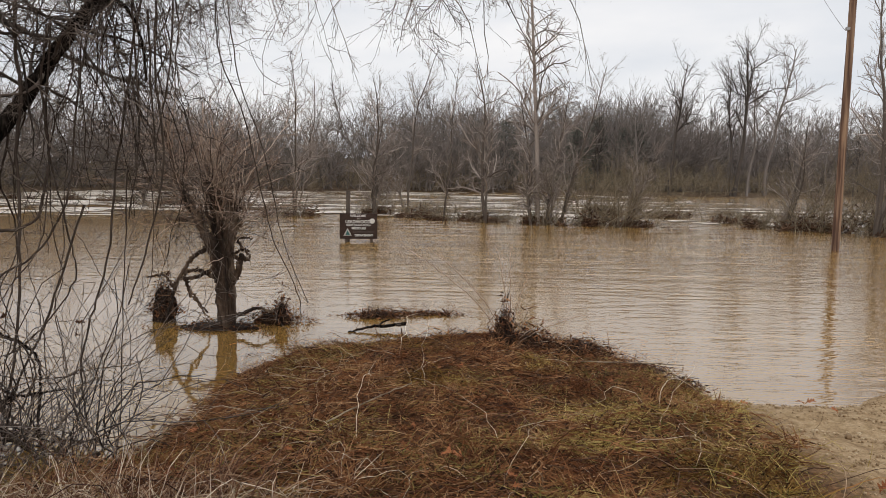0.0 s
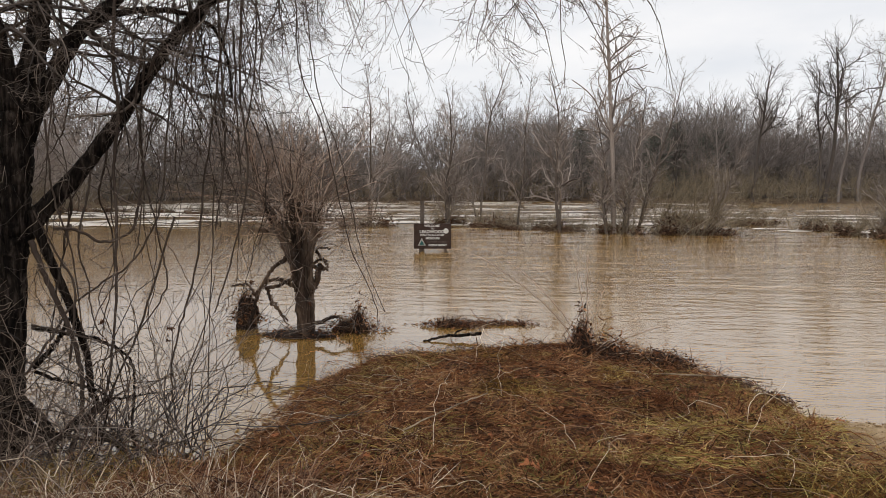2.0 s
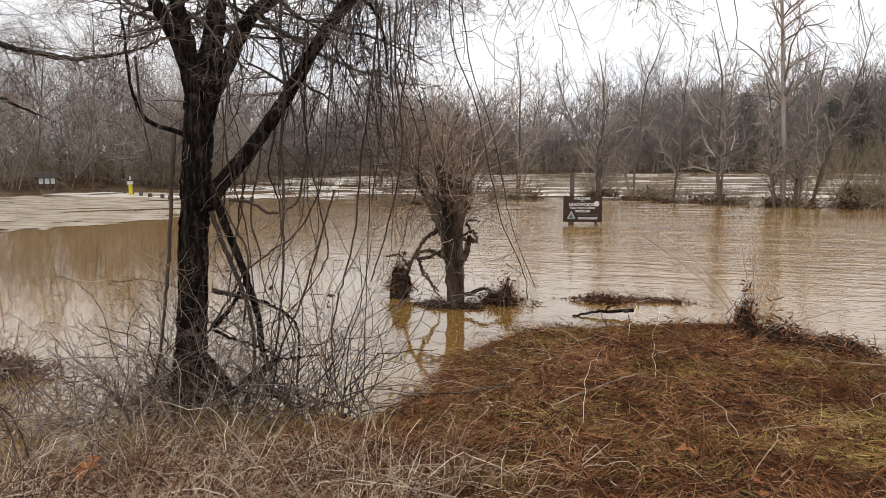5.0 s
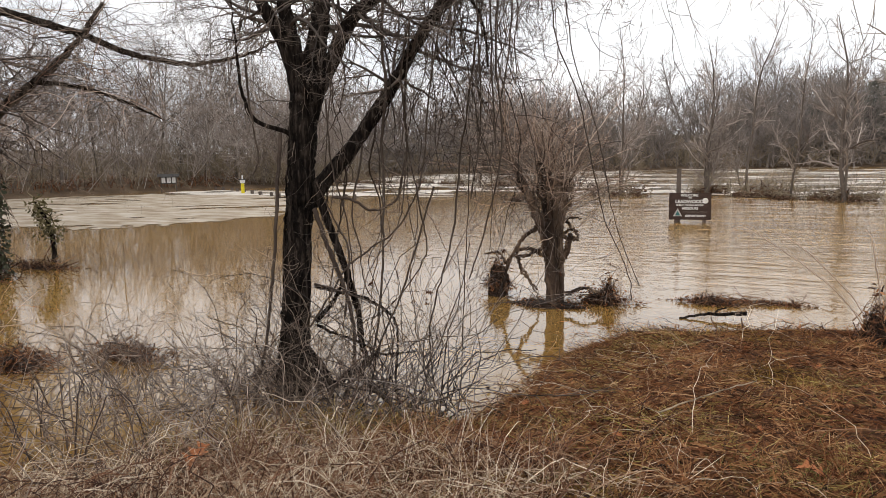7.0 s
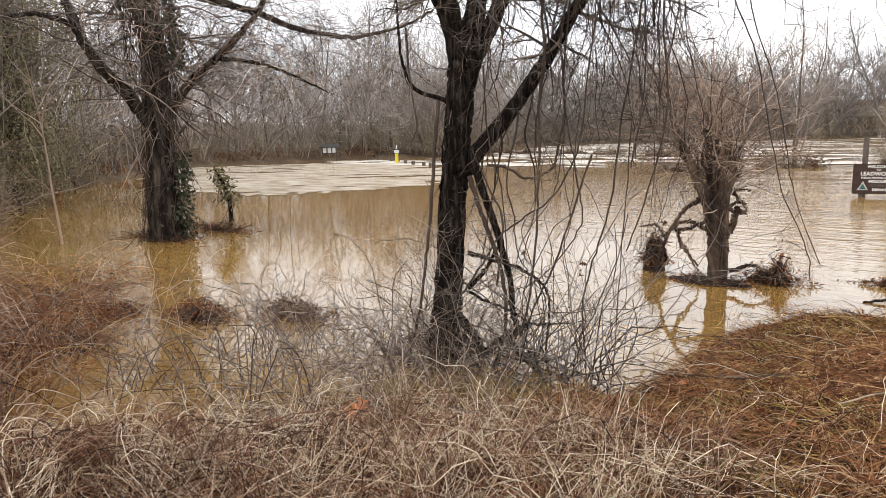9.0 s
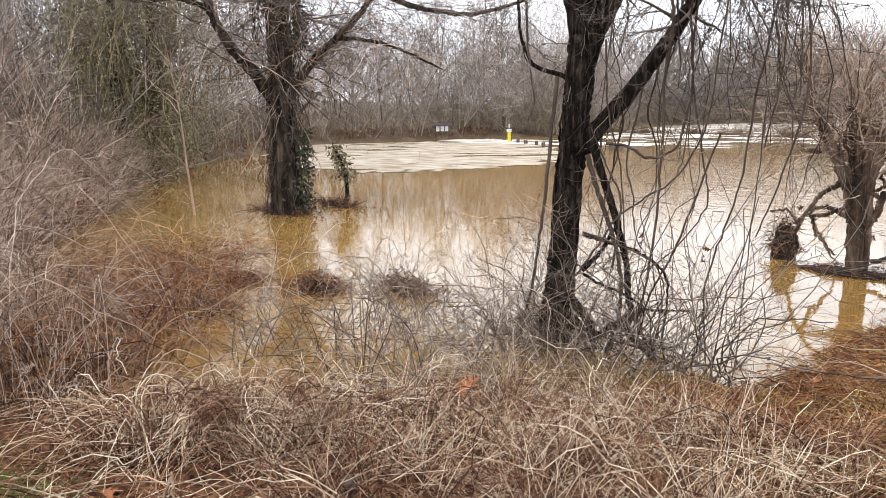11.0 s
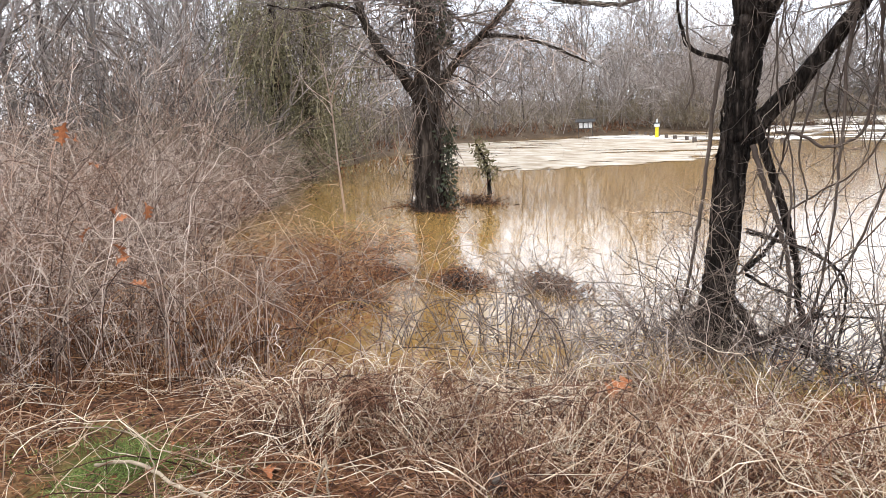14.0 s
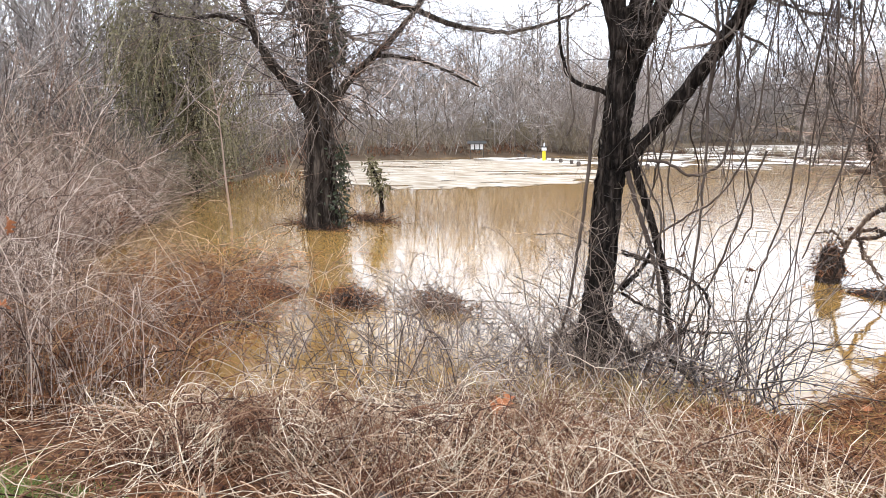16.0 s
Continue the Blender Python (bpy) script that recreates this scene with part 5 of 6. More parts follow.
brush("far_woods", 850, beside(FAR[:5], 50), 13.0, 4, FARBARK, "dense slender grey bare woods on the far bank", 0.075, 34, 1.2)
brush("far_woods", 950, beside([(x, y + 14) for x, y in FAR[4:]], 36), 13.5, 14, FARBARK, "dense grey bare woods behind the far bank", 0.09, 40, 1.2)
brush("side_woods", 760, beside(SIDE[::-1], -38), 10.5, 3, SIDEBARK, "dense slender bare woods round the flooded car park", 0.045, 30, 0.75)
brush("far_brush", 850, beside(FAR, 18), 5.0, 5, FARBRUSH, "tangled grey-brown brush along the far bank", 0.04)
brush("side_brush", 560, beside(SIDE[::-1], -14), 3.2, 6, FARBRUSH, "tangled grey-brown brush round the flooded car park", 0.025)
brush("shore_brush", 330, beside([(-18, 5.0), (-23, 7.0), (-35, 15.6), (-47.5, 28)], 16), 3.4, 15, MIDBARK, "thick brown brush behind the flooded edge", 0.02, 42, 1.0)
brush("ridge_woods", 520, beside([(-20, 176), (10, 172), (50, 168), (160, 190)], 34), 14.0, 8, FARBARK, "bare woods along the far ridge", 0.1, 34, 1.5)
brush("bank_brush", 620, beside([(-10, 1.3), (-13, 2.6), (-17, 4.9), (-23, 7.0)], 4), 1.6, 9, CANE, "low grey-brown brush along the flooded edge", 0.012, 46, 0.6, 0.5)
NEAR = [(-12, 1.0), (-17, 3.6), (-23, 6.0), (-30, 10.5)]
brush("edge_brush", 420, beside([(-17, 4.9), (-23, 7.0), (-35, 15.8)], 5), 1.8, 10, FARBRUSH, "low brown brush along the flooded edge", 0.014, 46, 0.8, 0.4)
brush("left_woods", 270, beside([(-13, -16), (-22, -3), (-30, 7), (-38, 14)][::-1], -26), 10.0, 11, SIDEBARK, "dense grey bare woods behind the brambles", 0.04, 30)
brush("shore_growth", 520, beside([(-12, 1.9), (-17, 4.6), (-23, 6.8), (-35, 15.6), (-47.5, 28), (-47, 38), (-42.5, 45.5)], 6), 0.9, 12, LITTER, "low rusty dead growth along the car park's flooded edge", 0.014, 50, 1.4, 0.2)
brush("bank_woods", 190, beside(NEAR, 16), 3.6, 7, CANE, "slender grey-brown bare saplings behind the brambles", 0.014, 34, 0.7)


def cedar(at, tall, seed):
    rng = random.Random(seed)
    ob = thing("cedar", "dark green cedar among bare trees", "tree", "far cedars", at)
    s = Strands()
    s.one([(0, 0, -0.3), (0, 0, tall * 0.5), (0, 0, tall)], 0.2, 0.03, 6)
    part("trunk", s.mesh("trunk", FARDARK), ob)
    lines, radii = [], []
    for k in range(1000):
        f = rng.uniform(0.1, 1)
        a, reach = rng.uniform(0, 6.28), (1.06 - f) ** 0.6 * tall * 0.27 * rng.uniform(0.2, 1.2)
        p = np.array([reach * math.cos(a), reach * math.sin(a), f * tall])
        d = np.array([math.cos(a) + rng.gauss(0, 0.5), math.sin(a) + rng.gauss(0, 0.5), rng.uniform(-0.5, 0.6)]) * rng.uniform(0.15, 0.32)
        lines.append([p - d, p, p + d])
        radii.append([0.05, 0.085, 0.04])
    s = Strands()
    s.many(lines, radii, 3)
    part("foliage", s.mesh("foliage", CEDAR), ob)


for k, (x, y, tall) in enumerate([(25, 134, 12), (28.5, 133, 14), (34, 133, 12), (37, 135, 13), (12, 143, 14), (8, 145, 12), (3, 144, 10)]):
    cedar((x, y, float(height(x, y))), tall, 400 + k)
# tall single trees that stand out over the far bank
for k, (x, y, tall, r) in enumerate([(50.5, 121.5, 25, 0.4), (39, 121, 22, 0.28), (57, 124, 26, 0.3), (53, 122, 20, 0.25), (-16, 128, 20, 0.25), (-4, 132, 18, 0.25)]):
    bare_tree("tall_tree", "tall forked bare tree over the far bank", (x, y, float(height(x, y))), tall, r, 500 + k, FARDARK if k < 2 else FARBARK, "tall far trees", rules=[(11, 14, 0.36, 36, 0.04, 0.08, 0.25, 0.4), (9, 8, 0.46, 40, 0.05, 0.24, 0.35, 0.15), (6, 6, 0.5, 38, 0.05, 0.22, 0.6, 0.1), (3, 0, 0.5, 35, 0.02, 0.2, 0.8, 0.2)], sides=(6, 4, 2, 2), forks=2 if k == 0 else 1)


# ---- signs, posts and pole ----
def lettering(text, size, at, parent, mat, name="lettering"):
    cu = bpy.data.curves.new(name, "FONT")
    cu.body, cu.size, cu.align_x, cu.align_y, cu.extrude, cu.offset = text, size, "CENTER", "CENTER", 0.004, size * 0.03
    cu.materials.append(mat)
    ob = part(name, cu, parent)
    ob.matrix_basis = Matrix.Translation(at) @ pose(0, 0, 0, 90, 0, 0)
    return ob


def river_sign():
    sign = thing("access_sign", "dark brown wooden sign with white lettering standing in flood water", "sign", at=(-2.87, 22.31, 0.53))
    sign.rotation_euler = (0, 0, radians(8))
    part("board", solid("board", box(1.22, 0.06, 0.83, 0.008), SIGNBROWN), sign)
    for x in (-0.4, 0.42):
        part("post", solid("post", box(0.1, 0.1, 1.6, 0.01, (x, 0.085, -0.75)), GREYWOOD), sign)
    f = -0.034
    for text, size, x, z, mat in (("WELCOME", 0.105, -0.02, 0.335, SIGNWHITE), ("TO", 0.075, 0.0, 0.245, SIGNWHITE), ("LEADWOOD", 0.14, -0.02, 0.14, SIGNWHITE), ("PUBLIC FISHING ACCESS", 0.072, -0.01, 0.03, SIGNWHITE),
                                  ("MISSOURI", 0.105, 0.0, -0.07, SIGNWHITE), ("CONSERVATION", 0.088, 0.15, -0.185, GREYWOOD), ("DEPARTMENT", 0.095, 0.17, -0.3, SIGNWHITE)):
        lettering(text, size, (x, f, z), sign, mat)
    bm = bmesh.new()
    bm.faces.new([bm.verts.new(v) for v in ((-0.49, f, -0.31), (-0.22, f, -0.31), (-0.355, f, -0.06))])
    bmesh.ops.solidify(bm, geom=bm.faces[:], thickness=0.006)
    emblem = part("emblem", solid("emblem", bm, SIGNWHITE), sign, "white triangle emblem")
    bm = bmesh.new()
    bm.faces.new([bm.verts.new(v) for v in ((-0.435, f - 0.008, -0.285), (-0.275, f - 0.008, -0.285), (-0.355, f - 0.008, -0.135))])
    bmesh.ops.solidify(bm, geom=bm.faces[:], thickness=0.004)
    part("emblem_field", solid("emblem_field", bm, SIGNGREEN), emblem, "teal inner triangle")
    bm = bmesh.new()
    bmesh.ops.create_cone(bm, cap_ends=True, segments=24, radius1=0.085, radius2=0.085, depth=0.012, matrix=Matrix.Translation((0.44, f, 0.17)) @ pose(0, 0, 0, 90, 0, 0))
    part("badge", solid("badge", bm, SIGNWHITE), sign, "round white badge")
    post = thing("post", "plain weathered wooden post behind the drowned sign", "post", at=(-3.26, 22.65, 0))
    part("shaft", solid("shaft", box(0.13, 0.13, 3.1, 0.012, (0, 0, 0.13)), GREYWOOD), post)


def utility_pole():
    pole = thing("utility_pole", "weathered brown wooden utility pole standing in flood water", "utility pole", at=(12.63, 22.21, 0))
    part("shaft", solid("shaft", round_post(0.125, 0.1, 11.5, 18, -1.5, 30, 0.02, random.Random(2)), POLEWOOD), pole)
    part("clamp", solid("clamp", box(0.12, 0.1, 0.1, 0.01, (-0.135, -0.05, 7.0)), METAL), pole, "grey metal clamp")
    s = Strands()
    s.one([(-0.15 - 0.25 * f, 0.1 + 3 * f, 7.0 + 3.5 * f - 0.6 * f * (1 - f)) for f in np.linspace(0, 1, 10)], 0.008, 0.008, 5)
    part("guy_wire", s.mesh("guy_wire", METAL), pole, "thin grey wire")


def notice_board():
    kiosk = thing("notice_board", "small roofed notice board with white papers at the flooded car park", "notice board", at=(-43.6, 38.5, 0))
    kiosk.rotation_euler = (0, 0, radians(48))
    for x in (-0.55, 0.55):
        part("post", solid("post", box(0.09, 0.09, 1.9, 0.008, (x, 0, 0.25)), GREYWOOD), kiosk)
    part("board", solid("board", box(1.2, 0.05, 0.55, 0.005, (0, 0, 0.92)), DARKROOF), kiosk)
    bm = bmesh.new()
    prof = [(-0.3, 1.2), (0, 1.42), (0.3, 1.2), (0.3, 1.16), (0, 1.37), (-0.3, 1.16)]
    rows = [[bm.verts.new((x, y, z)) for y, z in prof] for x in (-0.8, 0.8)]
    for k in range(6):
        bm.faces.new((rows[0][k], rows[0][(k + 1) % 6], rows[1][(k + 1) % 6], rows[1][k]))
    bm.faces.new((rows[0][0], rows[0][5], rows[0][4], rows[0][1]))
    bm.faces.new((rows[0][1], rows[0][4], rows[0][3], rows[0][2]))
    bm.faces.new((rows[1][0], rows[1][1], rows[1][4], rows[1][5]))
    bm.faces.new((rows[1][1], rows[1][2], rows[1][3], rows[1][4]))
    part("roof", solid("roof", bm, DARKROOF), kiosk)
    for x in (-0.38, 0.02, 0.4):
        part("notice", solid("notice", box(0.3, 0.01, 0.42, 0.002, (x, -0.032, 0.92)), PAPER), kiosk, "white paper notice")


def marker_post():
    post = thing("marker_post", "yellow marker post with a small capped box in flood water", "marker post", at=(-34.62, 37.0, 0))
    post.rotation_euler = (0, 0, radians(40))
    part("sleeve", solid("sleeve", round_post(0.12, 0.12, 0.72, 16, -0.4, 4), YELLOW), post)
    part("box", solid("box", box(0.34, 0.2, 0.22, 0.01, (0, 0, 0.86)), PAPER), post, "white box")
    part("cap", solid("cap", box(0.48, 0.32, 0.07, 0.01, (0, 0, 1.01)), DARKROOF), post, "dark cap")
    part("vent_pipe", solid("vent_pipe", round_post(0.05, 0.04, 1.3, 10, 1.03, 2), PAPER), post)


def bollards():
    rng = random.Random(4)
    spots = [(-44.5, 43.2), (-42.6, 42.4), (-41.0, 41.6), (-39.2, 40.7), (-37.6, 39.6), (-36.0, 38.6), (-33.4, 36.6), (-31.6, 35.4), (-29.8, 34.4), (-28.2, 33.2), (-22.9, 32.7), (-22.2, 32.6)]
    first = None
    for x, y in spots:
        m = pose(x, y, 0, rng.gauss(0, 2), rng.gauss(0, 2), rng.uniform(0, 90))
        if first is None:
            first = thing("bollard", "short dark wooden bollard barely above flood water", "bollard", "car park bollards")
            first.matrix_basis = m
            part("shaft", solid("shaft", box(0.2, 0.2, 1.0, 0.02, (0, 0, -0.25)), GREYWOOD), first)
        else:
            copy_thing(first, m)


river_sign()
utility_pole()
notice_board()
marker_post()
bollards()


# ---- the near bank ----
def stems_on_bank(count, where, low, high, lean, n, width, seed, flat=False, sides=2, lift=0.0, curl=0.5):
    """Points and radii of stalks that stand, lean or lie on the ground."""
    rg = np.random.RandomState(seed)
    x, y = where(rg, count)
    z = height(x, y)
    ok = nearest(x, y) < 0.12
    x, y, z = x[ok], y[ok], z[ok]
    c = len(x)
    a, ln = rg.uniform(0, 2 * np.pi, c), rg.uniform(low, high, c)
    up = rg.uniform(*lean, c)
    turn = rg.normal(0, curl, c)
    f = np.linspace(0, 1, n)[None]
    heading = a[:, None] + turn[:, None] * f
    pitch = np.radians(up)[:, None] - (np.radians(rg.uniform(0, 45, c))[:, None] * f if not flat else np.radians(rg.normal(0, 12, c))[:, None] * f)
    step = ln[:, None] / (n - 1)
    dx, dy, dz = (np.cumsum(v * step, 1) - v * step for v in (np.cos(heading) * np.cos(pitch), np.sin(heading) * np.cos(pitch), np.sin(pitch)))
    p = np.stack([x[:, None] + dx, y[:, None] + dy, z[:, None] + dz], -1)
    floor = height(p[..., 0], p[..., 1])
    p[..., 2] = np.maximum(p[..., 2], np.maximum(floor, -0.02) + 0.004 + rg.uniform(0, 0.03 + lift, c)[:, None])
    r = rg.uniform(0.6, 1.4, c)[:, None] * width * (1 - 0.75 * f)
    return p, r


def patch(x0, x1, y0, y1):
    return lambda rg, c: (rg.uniform(x0, x1, c), rg.uniform(y0, y1, c))


def spot(x, y, sx, sy):
    return lambda rg, c: (rg.normal(x, sx, c), rg.normal(y, sy, c))


def dry_track(x, y):
    return x < 2.0 + 0.12 * (y - 3.4) + 0.15 * np.sin(y * 5)


def only(where, test):
    def pick(rg, c):
        x, y = where(rg, c)
        k = test(x, y)
        return x[k], y[k]
    return pick


def arches(count, where, span, rise, seed, r, n=11, twigs=0, waver=0.06):
    """Canes that rise, bow over and come down again, wavering as they go, with short crooked side twigs."""
    rg = np.random.RandomState(seed)
    x, y = where(rg, count)
    c = len(x)
    z = np.maximum(height(x, y), -0.03)
    a, turn = rg.uniform(0, 2 * np.pi, c), rg.normal(0, 0.9, c)
    reach, top = rg.uniform(*span, c), rg.uniform(*rise, c)
    f = np.linspace(0, 1, n)[None]
    way = a[:, None] + turn[:, None] * f
    step = reach[:, None] / (n - 1)
    bow = np.sin(np.pi * np.clip(f ** rg.uniform(0.45, 0.9, c)[:, None] * rg.uniform(0.5, 1.0, c)[:, None], 0, 1))
    p = np.stack([x[:, None] + np.cumsum(np.cos(way) * step, 1), y[:, None] + np.cumsum(np.sin(way) * step, 1), z[:, None] + top[:, None] * bow], -1)
    p += np.cumsum(rg.normal(0, 1, p.shape), 1) * (waver * reach / n ** 0.5)[:, None, None] * f[..., None] ** 0.5
    p[..., 2] = np.maximum(p[..., 2], np.maximum(height(p[..., 0], p[..., 1]), -0.02) + 0.006)
    fits = ~((np.hypot(p[..., 0], p[..., 1]) < 4.3) & (p[..., 2] > 1.0)).any(1)
    p, reach, c = p[fits], reach[fits], int(fits.sum())
    rad = rg.uniform(0.6, 1.5, c)[:, None] * r * (1 - 0.6 * f)
    out = [(p, rad, 3)]
    if twigs:
        k = c * twigs
        i, j = rg.randint(0, c, k), rg.randint(2, n, k)
        d = rg.normal(0, 1, (k, 3)) * (1, 1, 0.8)
        d /= np.linalg.norm(d, axis=1, keepdims=True)
        ln = rg.uniform(0.05, 0.22, k) * reach[i] ** 0.5
        g = np.linspace(0, 1, 4)[None, :, None]
        q = p[i, j][:, None] + d[:, None] * ln[:, None, None] * g + rg.normal(0, 0.12, (k, 4, 3)) * ln[:, None, None] * g
        q[..., 2] = np.maximum(q[..., 2], 0.0)
        out.append((q, np.maximum(rad[i, j][:, None] * 0.6, 0.0012) * np.linspace(1, 0.5, 4)[None], 2))
    return out


def tangle(name, label, category, mat, *layers):
    s = Strands()
    for layer in layers:
        for pts, rad, sides in layer:
            s.many(pts, rad, sides)
    return tagged(new(name, s.mesh(name, mat)), label, category, kind="stuff")


def off_moss(x, y):
    return (np.hypot((x + 3.68) / 0.5, (y - 0.22) / 0.34) > 1 + 0.3 * rough(x, y, 7)) & (np.hypot((x + 3.08) / 0.42, (y - 1.25) / 0.2) > 1 + 0.2 * rough(x, y, 6))


def dry_land(x, y):
    return off_moss(x, y) & (nearest(x, y) < -0.3)


def tussocks(x, y):
    return dry_track(x, y) & (rough(x, y, 3.3) + 0.7 * rough(x, y, 8.3) > -0.1)


def along(ax, ay, bx, by, wide):
    def pick(rg, c):
        t = rg.uniform(0, 1, c)
        return ax + (bx - ax) * t + rg.normal(0, wide, c), ay + (by - ay) * t + rg.normal(0, wide, c)
    return pick


def hollow(x, y):
    """False on the open litter: the strip under the brambles, and a gap bared to dark litter in place of the straw
    overhang's shade.
    """
    t = np.clip(((x + 3.45) * 0.65 + (y - 0.8) * 0.7) / (0.65 ** 2 + 0.7 ** 2), 0, 1)
    gap = np.hypot(x + 3.45 - 0.65 * t, y - 0.8 - 0.7 * t)
    return dry_land(x, y) & (gap > 0.13 + 0.06 * rough(x, y, 5)) & (np.hypot((x + 4.5) / 0.5, (y - 0.65) / 0.6) > 1 + 0.25 * rough(x, y, 5))


def olive(x, y):
    return dry_track(x, y) & (rough(x, y, 1.9) + 0.6 * rough(x, y, 4.7) > 0.25)


mat_grass = Strands()
mat_grass.many(*stems_on_bank(40000, only(patch(-2.6, 3.0, 2.6, 8.6), dry_track), 0.04, 0.17, (-4, 24), 3, 0.0038, 1, True, curl=0.4))
mat_grass.many(*stems_on_bank(13000, only(patch(-5.6, 2.2, -0.5, 4.2), lambda x, y: dry_track(x, y) & hollow(x, y)), 0.06, 0.26, (0, 25), 4, 0.003, 2, True))
mat_grass.many(*stems_on_bank(9000, only(patch(-2.4, 3.0, 3.0, 8.6), tussocks), 0.04, 0.14, (15, 75), 3, 0.003, 3, curl=0.4))
for pts, rad, sides in arches(1100, only(patch(-2.4, 2.6, 3.0, 8.5), dry_track), (0.15, 0.6), (0.02, 0.1), 19, 0.0026, 8, 1):
    mat_grass.many(pts, rad, 2)
mat_grass.many(*stems_on_bank(8000, only(patch(-5.4, 0.4, -0.2, 4.1), hollow), 0.06, 0.24, (5, 60), 4, 0.0026, 4, curl=0.6))
rg = np.random.RandomState(61)
for k in range(110):
    x, y = rg.uniform(-2.0, 2.2), rg.uniform(3.0, 8.0)
    mat_grass.many(*stems_on_bank(70, only(spot(x, y, 0.09, 0.07), dry_track), 0.06, 0.2, (10, 80), 4, 0.0028, 500 + k, curl=0.5))
tagged(new("dead_grass", mat_grass.mesh("dead_grass", MATTED)), "matted red-brown dead grass on the bank", "dead grass", kind="stuff")

olive_grass = Strands()
olive_grass.many(*stems_on_bank(9000, only(patch(-2.4, 1.8, 2.6, 8.0), olive), 0.04, 0.15, (-2, 45), 3, 0.003, 11, curl=0.5))
olive_grass.many(*stems_on_bank(2500, only(patch(-3.4, 0.6, 0.8, 3.6), lambda x, y: olive(x, y) & hollow(x, y)), 0.06, 0.24, (0, 60), 4, 0.0028, 12, curl=0.5))
olive_grass.many(*stems_on_bank(1500, only(spot(-3.2, 3.6, 0.55, 0.5), lambda x, y: nearest(x, y) < 0), 0.1, 0.35, (30, 85), 4, 0.0026, 13, curl=0.5))
for k in range(45):
    x, y = rg.uniform(-1.8, 1.7), rg.uniform(2.8, 7.0)
    olive_grass.many(*stems_on_bank(70, only(spot(x, y, 0.12, 0.07), dry_track), 0.05, 0.17, (5, 70), 4, 0.0026, 700 + k, curl=0.5))
tagged(new("olive_grass", olive_grass.mesh("olive_grass", OLIVEGRASS)), "olive-brown dying grass in patches on the bank", "dead grass", kind="stuff")


tall = Strands()
tall.many(*stems_on_bank(2100, only(patch(-5.4, -1.4, 0.2, 3.2), hollow), 0.08, 0.3, (5, 60), 4, 0.0032, 5, curl=0.35), 3)
tall.many(*stems_on_bank(700, patch(-2.8, -0.5, 2.2, 3.5), 0.12, 0.45, (0, 35), 5, 0.0028, 6, True, curl=0.35), 3)
tall.many(*stems_on_bank(1700, only(patch(-5.2, -1.0, 0.0, 3.3), hollow), 0.25, 0.85, (-2, 18), 5, 0.0028, 7, True, lift=0.14, curl=0.3), 3)
tall.many(*stems_on_bank(3600, only(patch(-5.4, -0.8, 0.0, 3.5), hollow), 0.06, 0.2, (0, 45), 4, 0.0028, 8, curl=0.6))
for k, (x, y) in enumerate([(-3.4, 1.6), (-3.0, 2.2), (-2.6, 1.8), (-2.2, 2.6), (-1.6, 2.9), (-2.0, 2.15), (-4.4, 1.4), (-2.7, 2.8), (-3.1, 1.42), (-2.5, 1.4), (-1.7, 1.9), (-1.3, 2.4)]):
    tall.many(*stems_on_bank(130, spot(x, y, 0.14, 0.11), 0.15, 0.42, (10, 80), 4, 0.003, 200 + k, curl=0.4), 3)
for pts, rad, sides in (*arches(520, only(patch(-5.2, -0.9, 0.0, 3.4), hollow), (0.25, 1.1), (0.03, 0.22), 15, 0.0032, 9, 3, 0.16), *arches(650, only(along(-3.85, 0.95, -3.2, 1.75, 0.1), hollow), (0.2, 0.6), (0.14, 0.36), 16, 0.0028, 8, 1, 0.12),
                        *arches(420, only(along(-3.2, 1.75, -2.5, 2.45, 0.1), hollow), (0.2, 0.6), (0.1, 0.26), 26, 0.003, 8, 1, 0.12),
                        *arches(170, only(patch(-2.7, -0.5, 2.2, 3.6), dry_land), (0.25, 0.9), (0.04, 0.25), 18, 0.0026, 8, 2, 0.16), *arches(140, only(patch(-5.0, -3.7, -0.9, 0.1), hollow), (0.25, 0.8), (0.05, 0.3), 21, 0.0028, 9, 3, 0.14), *arches(60, spot(-3.6, 0.2, 0.4, 0.3), (0.3, 0.9), (0.03, 0.25), 17, 0.0024, 9, 2)):
    tall.many(pts, rad, sides)
tall.many(*stems_on_bank(2600, only(patch(-3.3, -1.0, 1.5, 3.5), dry_land), 0.15, 0.42, (20, 80), 4, 0.0026, 9, curl=0.3), 3)
tagged(new("dry_grass", tall.mesh("dry_grass", STRAW)), "pale dry straw and dead stalks standing on the bank", "dry grass", kind="stuff")

litter = Strands()
for k, area in enumerate((only(patch(-2.4, 2.3, 2.8, 8.4), dry_track), patch(-5.5, 0.5, -0.4, 3.8))):
    p, r = stems_on_bank((4000, 4200)[k], area, 0.02, 0.055, (-10, 60), 4, 0.007, 90 + k, curl=1.8)
    litter.many(p + (0, 0, 0.008), r * np.array([0.25, 1.5, 1.6, 0.9]))
tagged(new("leaf_litter", litter.mesh("leaf_litter", LITTER)), "dark and rusty dead leaf litter on the bank", "leaf litter", kind="stuff")

